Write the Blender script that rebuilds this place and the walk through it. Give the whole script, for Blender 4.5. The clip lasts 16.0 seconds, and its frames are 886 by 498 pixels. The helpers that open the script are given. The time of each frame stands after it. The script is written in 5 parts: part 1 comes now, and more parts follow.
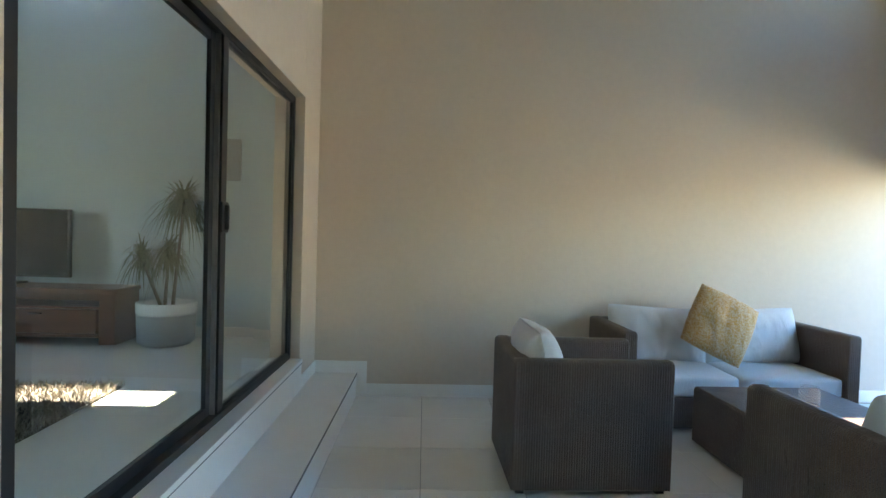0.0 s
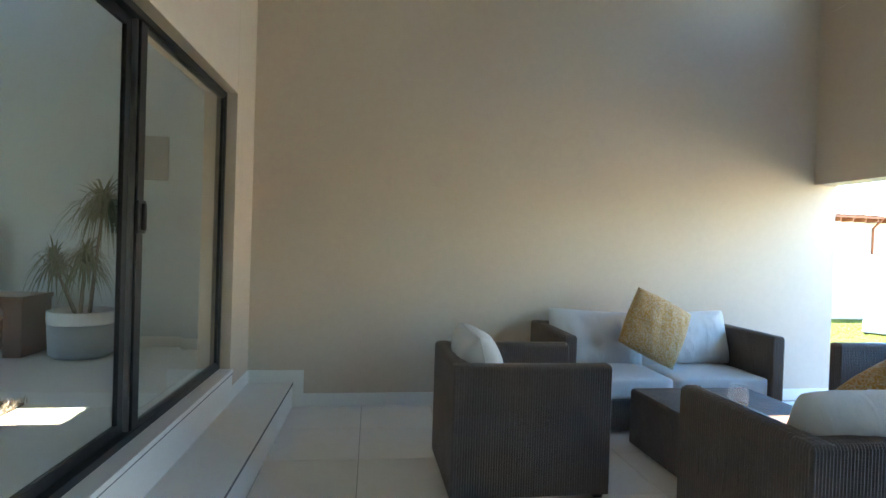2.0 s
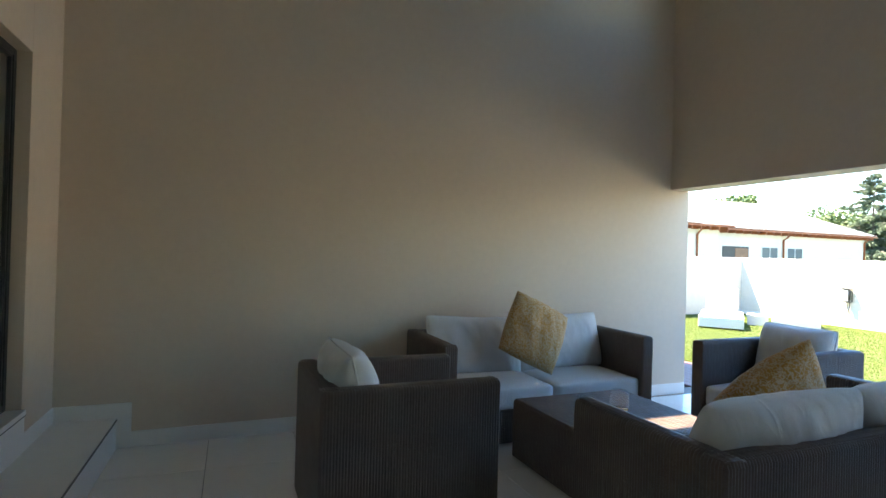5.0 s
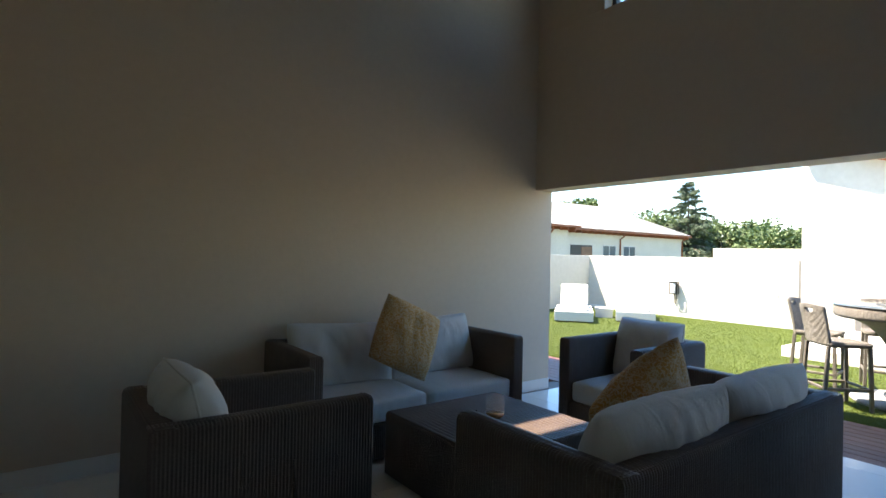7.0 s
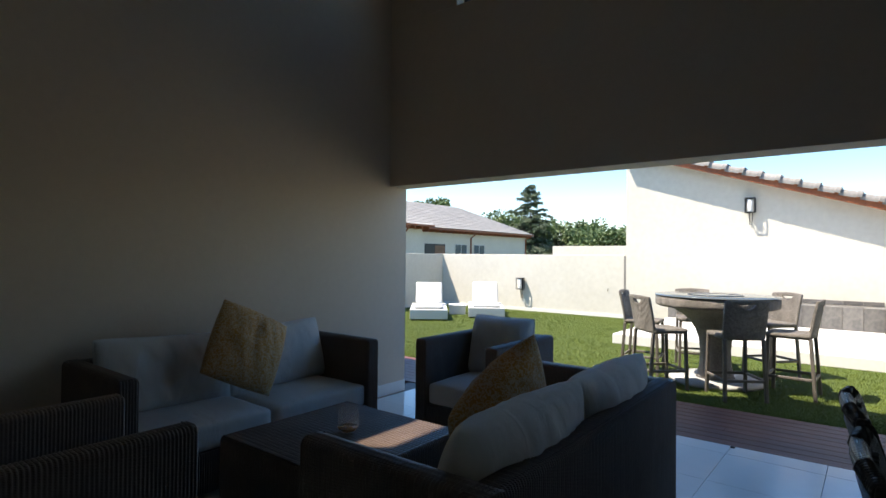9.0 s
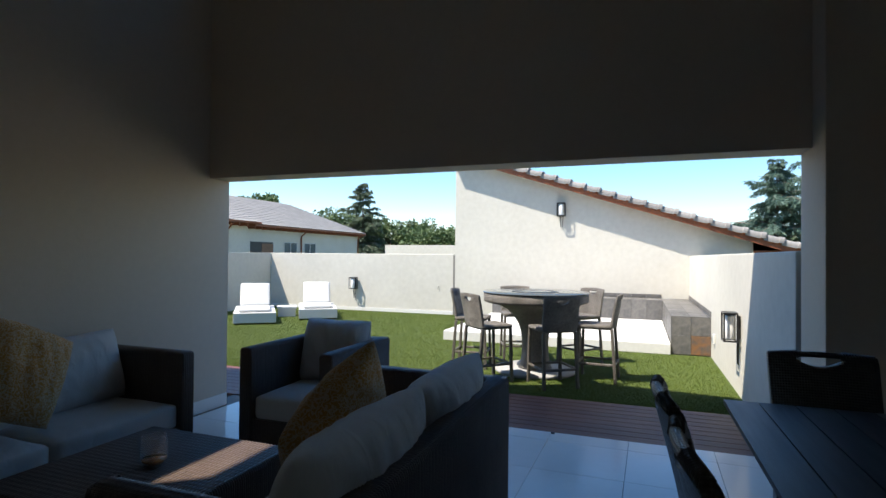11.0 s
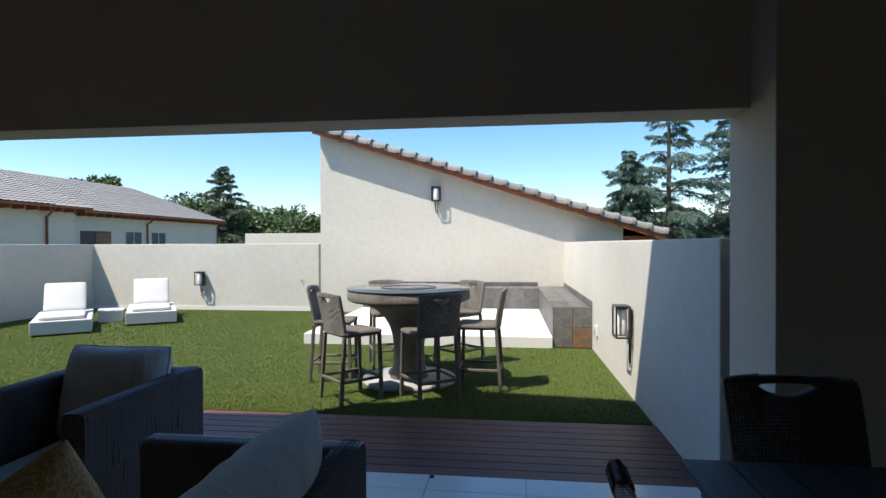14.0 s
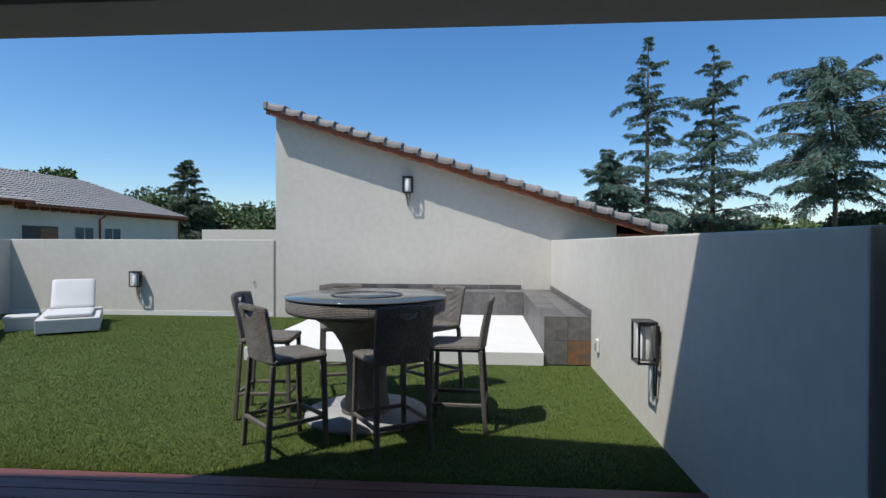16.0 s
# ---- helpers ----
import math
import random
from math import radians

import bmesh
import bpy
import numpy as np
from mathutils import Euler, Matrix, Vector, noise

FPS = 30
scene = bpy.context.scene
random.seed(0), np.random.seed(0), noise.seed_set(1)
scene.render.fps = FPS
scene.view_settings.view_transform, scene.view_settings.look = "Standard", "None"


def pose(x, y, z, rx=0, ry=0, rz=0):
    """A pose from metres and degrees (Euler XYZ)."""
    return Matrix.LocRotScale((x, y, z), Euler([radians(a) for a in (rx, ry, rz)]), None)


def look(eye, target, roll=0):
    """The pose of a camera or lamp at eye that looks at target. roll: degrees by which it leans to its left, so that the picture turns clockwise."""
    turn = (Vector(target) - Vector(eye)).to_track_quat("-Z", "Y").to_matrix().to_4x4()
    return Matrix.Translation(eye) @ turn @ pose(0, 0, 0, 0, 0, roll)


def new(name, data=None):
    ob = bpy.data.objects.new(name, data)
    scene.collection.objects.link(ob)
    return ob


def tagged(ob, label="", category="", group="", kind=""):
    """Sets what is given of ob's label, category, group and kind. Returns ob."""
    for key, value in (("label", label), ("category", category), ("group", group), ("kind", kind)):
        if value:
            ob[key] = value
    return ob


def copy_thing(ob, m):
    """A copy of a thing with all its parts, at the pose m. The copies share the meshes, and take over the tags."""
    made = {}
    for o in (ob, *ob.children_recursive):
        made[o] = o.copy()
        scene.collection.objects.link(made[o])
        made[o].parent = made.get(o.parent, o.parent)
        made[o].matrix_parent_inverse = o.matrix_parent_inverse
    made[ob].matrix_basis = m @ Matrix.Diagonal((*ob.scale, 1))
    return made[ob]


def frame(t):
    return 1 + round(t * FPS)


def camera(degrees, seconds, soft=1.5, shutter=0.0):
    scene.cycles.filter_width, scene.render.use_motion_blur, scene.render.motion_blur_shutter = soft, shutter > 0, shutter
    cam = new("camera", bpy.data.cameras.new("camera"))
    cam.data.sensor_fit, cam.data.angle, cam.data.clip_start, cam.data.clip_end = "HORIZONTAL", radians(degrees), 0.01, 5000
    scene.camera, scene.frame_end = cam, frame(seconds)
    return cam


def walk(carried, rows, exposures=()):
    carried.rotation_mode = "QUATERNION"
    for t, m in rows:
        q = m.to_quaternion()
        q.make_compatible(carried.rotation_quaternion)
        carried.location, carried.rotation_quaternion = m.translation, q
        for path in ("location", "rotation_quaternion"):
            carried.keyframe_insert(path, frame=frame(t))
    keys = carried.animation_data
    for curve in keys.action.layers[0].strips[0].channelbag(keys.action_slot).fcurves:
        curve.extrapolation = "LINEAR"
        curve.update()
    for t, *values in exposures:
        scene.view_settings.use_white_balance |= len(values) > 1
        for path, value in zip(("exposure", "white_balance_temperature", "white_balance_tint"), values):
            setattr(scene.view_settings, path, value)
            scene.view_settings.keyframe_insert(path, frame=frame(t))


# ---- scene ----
cam = camera(79.0, 16.0)
PATH = [
    (0, (0.49, -0.065, 1.468), (0.598, 1.931, 1.412), 1.7),
    (0.5, (0.517, -0.057, 1.458), (0.659, 1.937, 1.413), 1.7),
    (1, (0.519, -0.041, 1.452), (0.713, 1.949, 1.415), 1.8),
    (1.5, (0.531, -0.024, 1.446), (0.773, 1.961, 1.416), 1.9),
    (2, (0.548, 0.017, 1.447), (0.851, 1.994, 1.422), 1.9),
    (2.5, (0.541, 0.072, 1.444), (0.915, 2.036, 1.425), 1.9),
    (3, (0.536, 0.14, 1.445), (0.988, 2.088, 1.434), 1.8),
    (3.5, (0.528, 0.203, 1.437), (1.056, 2.132, 1.433), 1.7),
    (4, (0.567, 0.295, 1.419), (1.171, 2.202, 1.421), 1.8),
    (6.5, (0.716, 0.66, 1.438), (1.791, 2.347, 1.453), 1.3),
    (7, (0.749, 0.735, 1.433), (1.949, 2.335, 1.452), 1.3),
    (7.5, (0.742, 0.76, 1.443), (2.062, 2.263, 1.464), 1.0),
    (8, (0.78, 0.799, 1.424), (2.194, 2.213, 1.447), 0.9),
    (8.5, (0.855, 0.853, 1.425), (2.347, 2.185, 1.447), 0.7),
    (9, (0.935, 0.905, 1.427), (2.515, 2.131, 1.453), 0.6),
    (9.5, (0.996, 0.941, 1.428), (2.651, 2.064, 1.455), 0.4),
    (10, (1.016, 0.975, 1.438), (2.763, 1.949, 1.465), 0.5),
    (12.5, (1.352, 1.09, 1.441), (3.311, 1.492, 1.446), 0.2),
    (13, (1.557, 1.149, 1.452), (3.527, 1.498, 1.444), 0.1),
    (13.5, (1.827, 1.187, 1.439), (3.806, 1.475, 1.429), 0.0),
    (14, (2.167, 1.192, 1.472), (4.153, 1.428, 1.453), -0.2),
    (14.5, (2.479, 1.215, 1.454), (4.467, 1.432, 1.435), 0.1),
    (15, (2.832, 1.246, 1.439), (4.824, 1.43, 1.42), 0.1),
    (15.5, (3.15, 1.274, 1.435), (5.143, 1.438, 1.414), 0.0),
    (16, (3.471, 1.291, 1.434), (5.466, 1.435, 1.413), 0.2),
]
EXPOSURES = [(0.0, 4.45, 7450, 9.5), (2.0, 4.35, 7500, 10), (4.0, 3.85, 7600, 10.5), (6.5, 2.7, 7700, 12), (8.0, 1.85, 7500, 12), (10.0, 1.15, 6850, 11),
             (12.5, 1.02, 6700, 10), (14.0, 0.75, 6750, 10.5), (15.0, 0.40, 6550, 10.5), (16.0, 0.08, 6250, 10.5)]
walk(cam, [(t, look(eye, target, roll)) for t, eye, target, roll in PATH], EXPOSURES)

# ---- light ----
SUN_WAY = Vector((0.347, -0.44, -1.0)).normalized()
elev = math.asin(-SUN_WAY.z)
sky_world = bpy.data.worlds.new("sky")
scene.world = sky_world
sky_world.use_nodes = True
wn = sky_world.node_tree
sky = wn.nodes.new("ShaderNodeTexSky")
sky.sky_type, sky.sun_disc = "NISHITA", False
sky.sun_elevation, sky.sun_rotation = elev, math.atan2(-SUN_WAY.x, -SUN_WAY.y)
sky.air_density, sky.dust_density, sky.ozone_density = 1.0, 0.3, 4.0
deeper = wn.nodes.new("ShaderNodeHueSaturation")
deeper.inputs["Saturation"].default_value = 1.22
wn.links.new(sky.outputs[0], deeper.inputs["Color"])
wn.links.new(deeper.outputs[0], wn.nodes["Background"].inputs[0])
wn.nodes["Background"].inputs[1].default_value = 0.135
sun = new("sun", bpy.data.lights.new("sun", "SUN"))
sun.data.energy, sun.data.angle, sun.data.color = 4.6, radians(0.53), (1.0, 0.945, 0.855)
sun.matrix_world = look((0, 0, 20), Vector((0, 0, 20)) + SUN_WAY)


# ---- materials ----
def material(name, colour, rough=0.6, metal=0.0, second=None, grain=40.0, blotch=2.5, amount=0.25, bump=0.15, bump_scale=None,
             stretch=(1, 1, 1), random_tint=0.0, coat=0.0, sheen=0.0, rough_var=0.08, space="Object"):
    m = bpy.data.materials.new(name)
    m.use_nodes = True
    nt = m.node_tree
    b = nt.nodes["Principled BSDF"]
    b.inputs["Roughness"].default_value, b.inputs["Metallic"].default_value = rough, metal
    b.inputs["Coat Weight"].default_value, b.inputs["Sheen Weight"].default_value = coat, sheen
    tc = nt.nodes.new("ShaderNodeTexCoord")
    mp = nt.nodes.new("ShaderNodeMapping")
    mp.inputs["Scale"].default_value = stretch
    nt.links.new(tc.outputs[space], mp.inputs[0])

    def noise_node(scale, detail):
        n = nt.nodes.new("ShaderNodeTexNoise")
        n.inputs["Scale"].default_value, n.inputs["Detail"].default_value = scale, detail
        nt.links.new(mp.outputs[0], n.inputs["Vector"])
        return n
    fine, broad = noise_node(grain, 6), noise_node(blotch, 4)
    second = second or tuple(c * 0.72 for c in colour)
    add = nt.nodes.new("ShaderNodeMath")
    add.operation = "MULTIPLY_ADD"
    add.inputs[1].default_value = 0.5
    nt.links.new(fine.outputs[0], add.inputs[0])
    half = nt.nodes.new("ShaderNodeMath")
    half.operation = "MULTIPLY"
    half.inputs[1].default_value = 0.5
    nt.links.new(broad.outputs[0], half.inputs[0])
    nt.links.new(half.outputs[0], add.inputs[2])
    ramp = nt.nodes.new("ShaderNodeMapRange")
    ramp.inputs[1].default_value, ramp.inputs[2].default_value = 0.35, 0.65
    ramp.inputs[3].default_value, ramp.inputs[4].default_value = 0.0, amount * 2
    nt.links.new(add.outputs[0], ramp.inputs[0])
    mix = nt.nodes.new("ShaderNodeMix")
    mix.data_type = "RGBA"
    mix.inputs[6].default_value, mix.inputs[7].default_value = (*colour, 1), (*second, 1)
    nt.links.new(ramp.outputs[0], mix.inputs[0])
    out = mix.outputs[2]
    if random_tint:
        info = nt.nodes.new("ShaderNodeObjectInfo")
        rng = nt.nodes.new("ShaderNodeMapRange")
        rng.inputs[3].default_value, rng.inputs[4].default_value = 1 - random_tint, 1 + random_tint
        nt.links.new(info.outputs["Random"], rng.inputs[0])
        hsv = nt.nodes.new("ShaderNodeHueSaturation")
        nt.links.new(rng.outputs[0], hsv.inputs["Value"])
        nt.links.new(out, hsv.inputs["Color"])
        out = hsv.outputs[0]
    nt.links.new(out, b.inputs["Base Color"])
    rv = nt.nodes.new("ShaderNodeMapRange")
    rv.inputs[3].default_value, rv.inputs[4].default_value = max(0.02, rough - rough_var), min(1, rough + rough_var)
    nt.links.new(broad.outputs[0], rv.inputs[0])
    nt.links.new(rv.outputs[0], b.inputs["Roughness"])
    if bump:
        bn = nt.nodes.new("ShaderNodeBump")
        bn.inputs["Strength"].default_value, bn.inputs["Distance"].default_value = bump, 0.01
        src = noise_node(bump_scale, 5) if bump_scale else fine
        nt.links.new(src.outputs[0], bn.inputs["Height"])
        nt.links.new(bn.outputs[0], b.inputs["Normal"])
    return m


def weave_material(name, colour, second, across=90.0, along=90.0, rough=0.45, bump=0.5):
    """Woven strands: two crossed waves for relief, with tint noise."""
    m = material(name, colour, rough, second=second, grain=60, blotch=5, amount=0.4, bump=0)
    nt = m.node_tree
    b = nt.nodes["Principled BSDF"]
    tc = nt.nodes.new("ShaderNodeTexCoord")
    total = None
    for axis, scale in (("X", across), ("Y", across), ("Z", along)):
        w = nt.nodes.new("ShaderNodeTexWave")
        w.bands_direction = axis
        w.inputs["Scale"].default_value, w.inputs["Distortion"].default_value = scale / 6.28, 0.6
        nt.links.new(tc.outputs["Object"], w.inputs["Vector"])
        if total is None:
            total = w.outputs["Fac"]
        else:
            a = nt.nodes.new("ShaderNodeMath")
            nt.links.new(total, a.inputs[0])
            nt.links.new(w.outputs["Fac"], a.inputs[1])
            total = a.outputs[0]
    bn = nt.nodes.new("ShaderNodeBump")
    bn.inputs["Strength"].default_value, bn.inputs["Distance"].default_value = bump, 0.006
    nt.links.new(total, bn.inputs["Height"])
    nt.links.new(bn.outputs[0], b.inputs["Normal"])
    return m


def print_material(name, ground, ink, scale):
    """Printed cloth with a leafy scroll pattern."""
    m = material(name, ground, 0.9, grain=120, amount=0.2, bump=0.3, sheen=0.2)
    nt = m.node_tree
    b = nt.nodes["Principled BSDF"]
    base = b.inputs["Base Color"].links[0].from_socket
    tc = nt.nodes.new("ShaderNodeTexCoord")
    warp = nt.nodes.new("ShaderNodeTexNoise")
    warp.inputs["Scale"].default_value = scale * 0.6
    nt.links.new(tc.outputs["Object"], warp.inputs["Vector"])
    addv = nt.nodes.new("ShaderNodeMix")
    addv.data_type = "VECTOR"
    addv.inputs[0].default_value = 0.12
    nt.links.new(tc.outputs["Object"], addv.inputs[4])
    nt.links.new(warp.outputs["Color"], addv.inputs[5])
    v = nt.nodes.new("ShaderNodeTexVoronoi")
    v.feature = "DISTANCE_TO_EDGE"
    v.inputs["Scale"].default_value = scale
    nt.links.new(addv.outputs[1], v.inputs["Vector"])
    r = nt.nodes.new("ShaderNodeMapRange")
    r.inputs[1].default_value, r.inputs[2].default_value = 0.06, 0.14
    nt.links.new(v.outputs["Distance"], r.inputs[0])
    mix = nt.nodes.new("ShaderNodeMix")
    mix.data_type = "RGBA"
    mix.inputs[7].default_value = (*ink, 1)
    nt.links.new(r.outputs[0], mix.inputs[0])
    nt.links.new(base, mix.inputs[6])
    nt.links.new(mix.outputs[2], b.inputs["Base Color"])
    return m


def glass_material(name, tint, rough=0.0, ior=1.45):
    m = bpy.data.materials.new(name)
    m.use_nodes = True
    b = m.node_tree.nodes["Principled BSDF"]
    b.inputs["Base Color"].default_value = (*tint, 1)
    b.inputs["Roughness"].default_value, b.inputs["IOR"].default_value = rough, ior
    b.inputs["Transmission Weight"].default_value = 1.0
    return m


PAINT_IN = material("beige_plaster_paint", (0.655, 0.53, 0.405), 0.75, second=(0.60, 0.48, 0.365), grain=18, blotch=0.9, amount=0.3, bump=0.12, bump_scale=55)
PAINT_OUT = material("cream_plaster_paint", (0.62, 0.59, 0.52), 0.8, second=(0.54, 0.51, 0.445), grain=9, blotch=0.8, amount=0.45, bump=0.12, bump_scale=13)
PAINT_SOFT = material("pale_plaster_paint", (0.51, 0.59, 0.61), 0.75, grain=20, blotch=1, amount=0.1, bump=0.1)
CEILING = material("white_ceiling_paint", (0.72, 0.70, 0.66), 0.8, amount=0.1, bump=0.08)
TILE = material("cream_porcelain_tile", (0.83, 0.80, 0.74), 0.16, second=(0.78, 0.75, 0.69), grain=9, blotch=2, amount=0.3, bump=0.02, random_tint=0.03, rough_var=0.03)
STEP_TILE = material("step_porcelain", (0.83, 0.80, 0.74), 0.45, second=(0.78, 0.75, 0.69), grain=12, blotch=2, amount=0.3, bump=0.03)
GROUT = material("grout", (0.20, 0.19, 0.175), 0.9, bump=0.2)
DECK_WOOD = material("red_brown_deck_wood", (0.16, 0.055, 0.038), 0.5, second=(0.095, 0.032, 0.024), grain=30, blotch=5, amount=0.5, bump=0.15, stretch=(6, 0.35, 6), random_tint=0.16)
TURF = material("artificial_turf", (0.056, 0.088, 0.010), 0.9, second=(0.042, 0.066, 0.008), grain=160, blotch=1.2, amount=0.5, bump=0.6, bump_scale=220)
BLADE = material("turf_blade", (0.090, 0.134, 0.010), 0.75, second=(0.118, 0.152, 0.018), grain=7, blotch=0.9, amount=0.5, bump=0)
EARTH = material("dry_ground", (0.16, 0.15, 0.07), 0.95, second=(0.09, 0.11, 0.04), grain=3, blotch=0.2, amount=0.5, bump=0.3)
BLACK_FRAME = material("black_aluminium", (0.014, 0.014, 0.015), 0.35, 0.0, grain=80, amount=0.2, bump=0.02)
GRIP = material("grey_powder_coated_grip", (0.42, 0.42, 0.43), 0.5, 0.2, amount=0.2, bump=0.03)
STEEL = material("brushed_steel", (0.55, 0.55, 0.55), 0.3, 1.0, bump=0.02)
GLASS = glass_material("clear_glass", (0.87, 0.945, 0.955))
TUMBLER = bpy.data.materials.new("tumbler_glass")
TUMBLER.use_nodes = True
for key, value in (("Base Color", (0.9, 0.93, 0.93, 1)), ("Roughness", 0.03), ("Alpha", 0.11), ("IOR", 1.5)):
    TUMBLER.node_tree.nodes["Principled BSDF"].inputs[key].default_value = value
AMBER = material("amber_drink", (0.42, 0.17, 0.045), 0.1, amount=0.1, bump=0)
OPAL = material("opal_lamp_glass", (0.82, 0.82, 0.80), 0.3, amount=0.05, bump=0)
WICKER = weave_material("dark_brown_wicker", (0.150, 0.109, 0.088), (0.085, 0.059, 0.046), 60, 420, 0.34, 0.35)
WICKER_GREY = weave_material("grey_brown_wicker", (0.30, 0.268, 0.235), (0.11, 0.098, 0.085), 170, 170, 0.5, 1.0)
STOOL_LEG = material("grey_brown_strand_wrap", (0.15, 0.132, 0.113), 0.5, second=(0.085, 0.074, 0.063), grain=150, blotch=9, amount=0.5, bump=0.5, bump_scale=260)
STONE = material("pale_grey_stone_base", (0.36, 0.355, 0.345), 0.6, grain=30, blotch=5, amount=0.35, bump=0.2)
WICKER_BLACK = weave_material("blackish_brown_wicker", (0.105, 0.085, 0.074), (0.050, 0.040, 0.035), 150, 150, 0.38, 0.45)
CLOTH = material("pale_grey_cushion_cloth", (0.70, 0.68, 0.65), 0.92, second=(0.63, 0.61, 0.58), grain=260, blotch=4, amount=0.25, bump=0.35, bump_scale=420, sheen=0.15)


def creased(m, scale, depth, stretch):
    """Soft folds under the fine relief of a cloth."""
    nt = m.node_tree
    tc, mp, folds, bn = (nt.nodes.new("ShaderNode" + kind) for kind in ("TexCoord", "Mapping", "TexNoise", "Bump"))
    mp.inputs["Scale"].default_value = stretch
    folds.inputs["Scale"].default_value, folds.inputs["Detail"].default_value, folds.inputs["Distortion"].default_value = scale, 3.0, 0.8
    bn.inputs["Strength"].default_value, bn.inputs["Distance"].default_value = 0.6, depth
    nt.links.new(tc.outputs["Object"], mp.inputs[0])
    nt.links.new(mp.outputs[0], folds.inputs["Vector"])
    nt.links.new(folds.outputs[0], bn.inputs["Height"])
    fine = nt.nodes["Principled BSDF"].inputs["Normal"].links[0].from_node
    nt.links.new(bn.outputs[0], fine.inputs["Normal"])


creased(CLOTH, 6.0, 0.02, (1.5, 1, 0.8))
PIPING = material("dark_piping", (0.05, 0.045, 0.045), 0.8, bump=0.1)
PRINT = print_material("mustard_scroll_print", (0.66, 0.50, 0.32), (0.53, 0.255, 0.045), 40.0)
LOUNGE_WHITE = material("white_lounger_weave", (0.57, 0.57, 0.555), 0.6, grain=90, amount=0.12, bump=0.3)
DARK_TABLE = material("dark_slatted_table_top", (0.034, 0.036, 0.042), 0.42, second=(0.020, 0.021, 0.025), grain=40, stretch=(1, 12, 1), amount=0.4, bump=0.06)
SLATE = material("grey_slate_tile", (0.155, 0.146, 0.136), 0.5, second=(0.085, 0.084, 0.084), grain=16, blotch=3.5, amount=0.5, bump=0.45, bump_scale=22, random_tint=0.28)
RUST_SLATE = material("rust_slate_tile", (0.24, 0.11, 0.042), 0.55, second=(0.10, 0.085, 0.075), grain=14, blotch=9, amount=0.5, bump=0.45, bump_scale=22)
SLAB_WHITE = material("white_cement_slab", (0.72, 0.71, 0.68), 0.6, grain=20, amount=0.15, bump=0.1)
ROOF_TILE = material("grey_concrete_roof_tile", (0.29, 0.275, 0.26), 0.8, second=(0.19, 0.18, 0.17), grain=25, blotch=4, amount=0.45, bump=0.35, random_tint=0.14)
FAR_ROOF = material("light_grey_roof_tile", (0.31, 0.295, 0.28), 0.7, second=(0.22, 0.21, 0.20), grain=14, blotch=1.5, amount=0.4, bump=0.2)
FASCIA = material("red_brown_fascia_timber", (0.30, 0.095, 0.036), 0.6, second=(0.18, 0.052, 0.022), grain=20, amount=0.45, bump=0.15)
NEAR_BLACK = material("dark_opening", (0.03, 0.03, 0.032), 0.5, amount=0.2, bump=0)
WINDOW_DARK = material("window_glass_far", (0.09, 0.12, 0.15), 0.08, amount=0.3, bump=0)
RED_WOOD = material("sheesham_wood", (0.20, 0.075, 0.032), 0.35, second=(0.10, 0.036, 0.016), grain=14, blotch=3, amount=0.5, bump=0.08, stretch=(0.6, 6, 6))
SCREEN = material("black_screen", (0.012, 0.012, 0.014), 0.12, bump=0, amount=0.1)
POT_WHITE = material("white_glaze", (0.70, 0.70, 0.69), 0.25, amount=0.1, bump=0.02)
POT_GREY = material("grey_pot", (0.33, 0.34, 0.34), 0.55, amount=0.25, bump=0.15)
RUG = material("brown_shag", (0.11, 0.085, 0.06), 0.95, second=(0.05, 0.038, 0.028), grain=30, amount=0.5, bump=0.3)
RUG_TIP = material("brown_shag_fibre", (0.34, 0.30, 0.25), 0.9, second=(0.16, 0.13, 0.10), grain=60, amount=0.5, bump=0)
LEAF = material("dracaena_leaf", (0.05, 0.09, 0.03), 0.45, second=(0.08, 0.10, 0.05), grain=12, amount=0.4, bump=0)
BARK = material("grey_bark", (0.16, 0.13, 0.105), 0.9, second=(0.08, 0.065, 0.05), grain=12, stretch=(3, 3, 0.6), amount=0.5, bump=0.6)
NEEDLE = material("cedar_needles", (0.050, 0.100, 0.076), 0.6, second=(0.086, 0.148, 0.106), grain=3.0, blotch=0.5, amount=0.5, bump=0)
NEEDLE_DARK = material("pine_needles", (0.045, 0.074, 0.040), 0.65, second=(0.085, 0.12, 0.06), grain=3.0, blotch=0.6, amount=0.5, bump=0)
FOLIAGE = material("broad_foliage", (0.085, 0.135, 0.042), 0.6, second=(0.12, 0.165, 0.065), grain=2.0, blotch=0.35, amount=0.5, bump=0)


# ---- builders ----
def mesh_object(name, verts, faces, mat, parent=None, smooth=False):
    me = bpy.data.meshes.new(name)
    me.from_pydata([tuple(v) for v in verts], [], [tuple(f) for f in faces])
    me.materials.append(mat)
    if smooth:
        me.polygons.foreach_set("use_smooth", [True] * len(me.polygons))
    me.update()
    ob = new(name, me)
    ob.parent = parent
    return ob


def from_bmesh(name, bm, mat, parent=None, smooth=False):
    me = bpy.data.meshes.new(name)
    bmesh.ops.recalc_face_normals(bm, faces=bm.faces[:])
    bm.to_mesh(me)
    bm.free()
    me.materials.append(mat)
    if smooth:
        me.polygons.foreach_set("use_smooth", [True] * len(me.polygons))
    ob = new(name, me)
    ob.parent = parent
    return ob


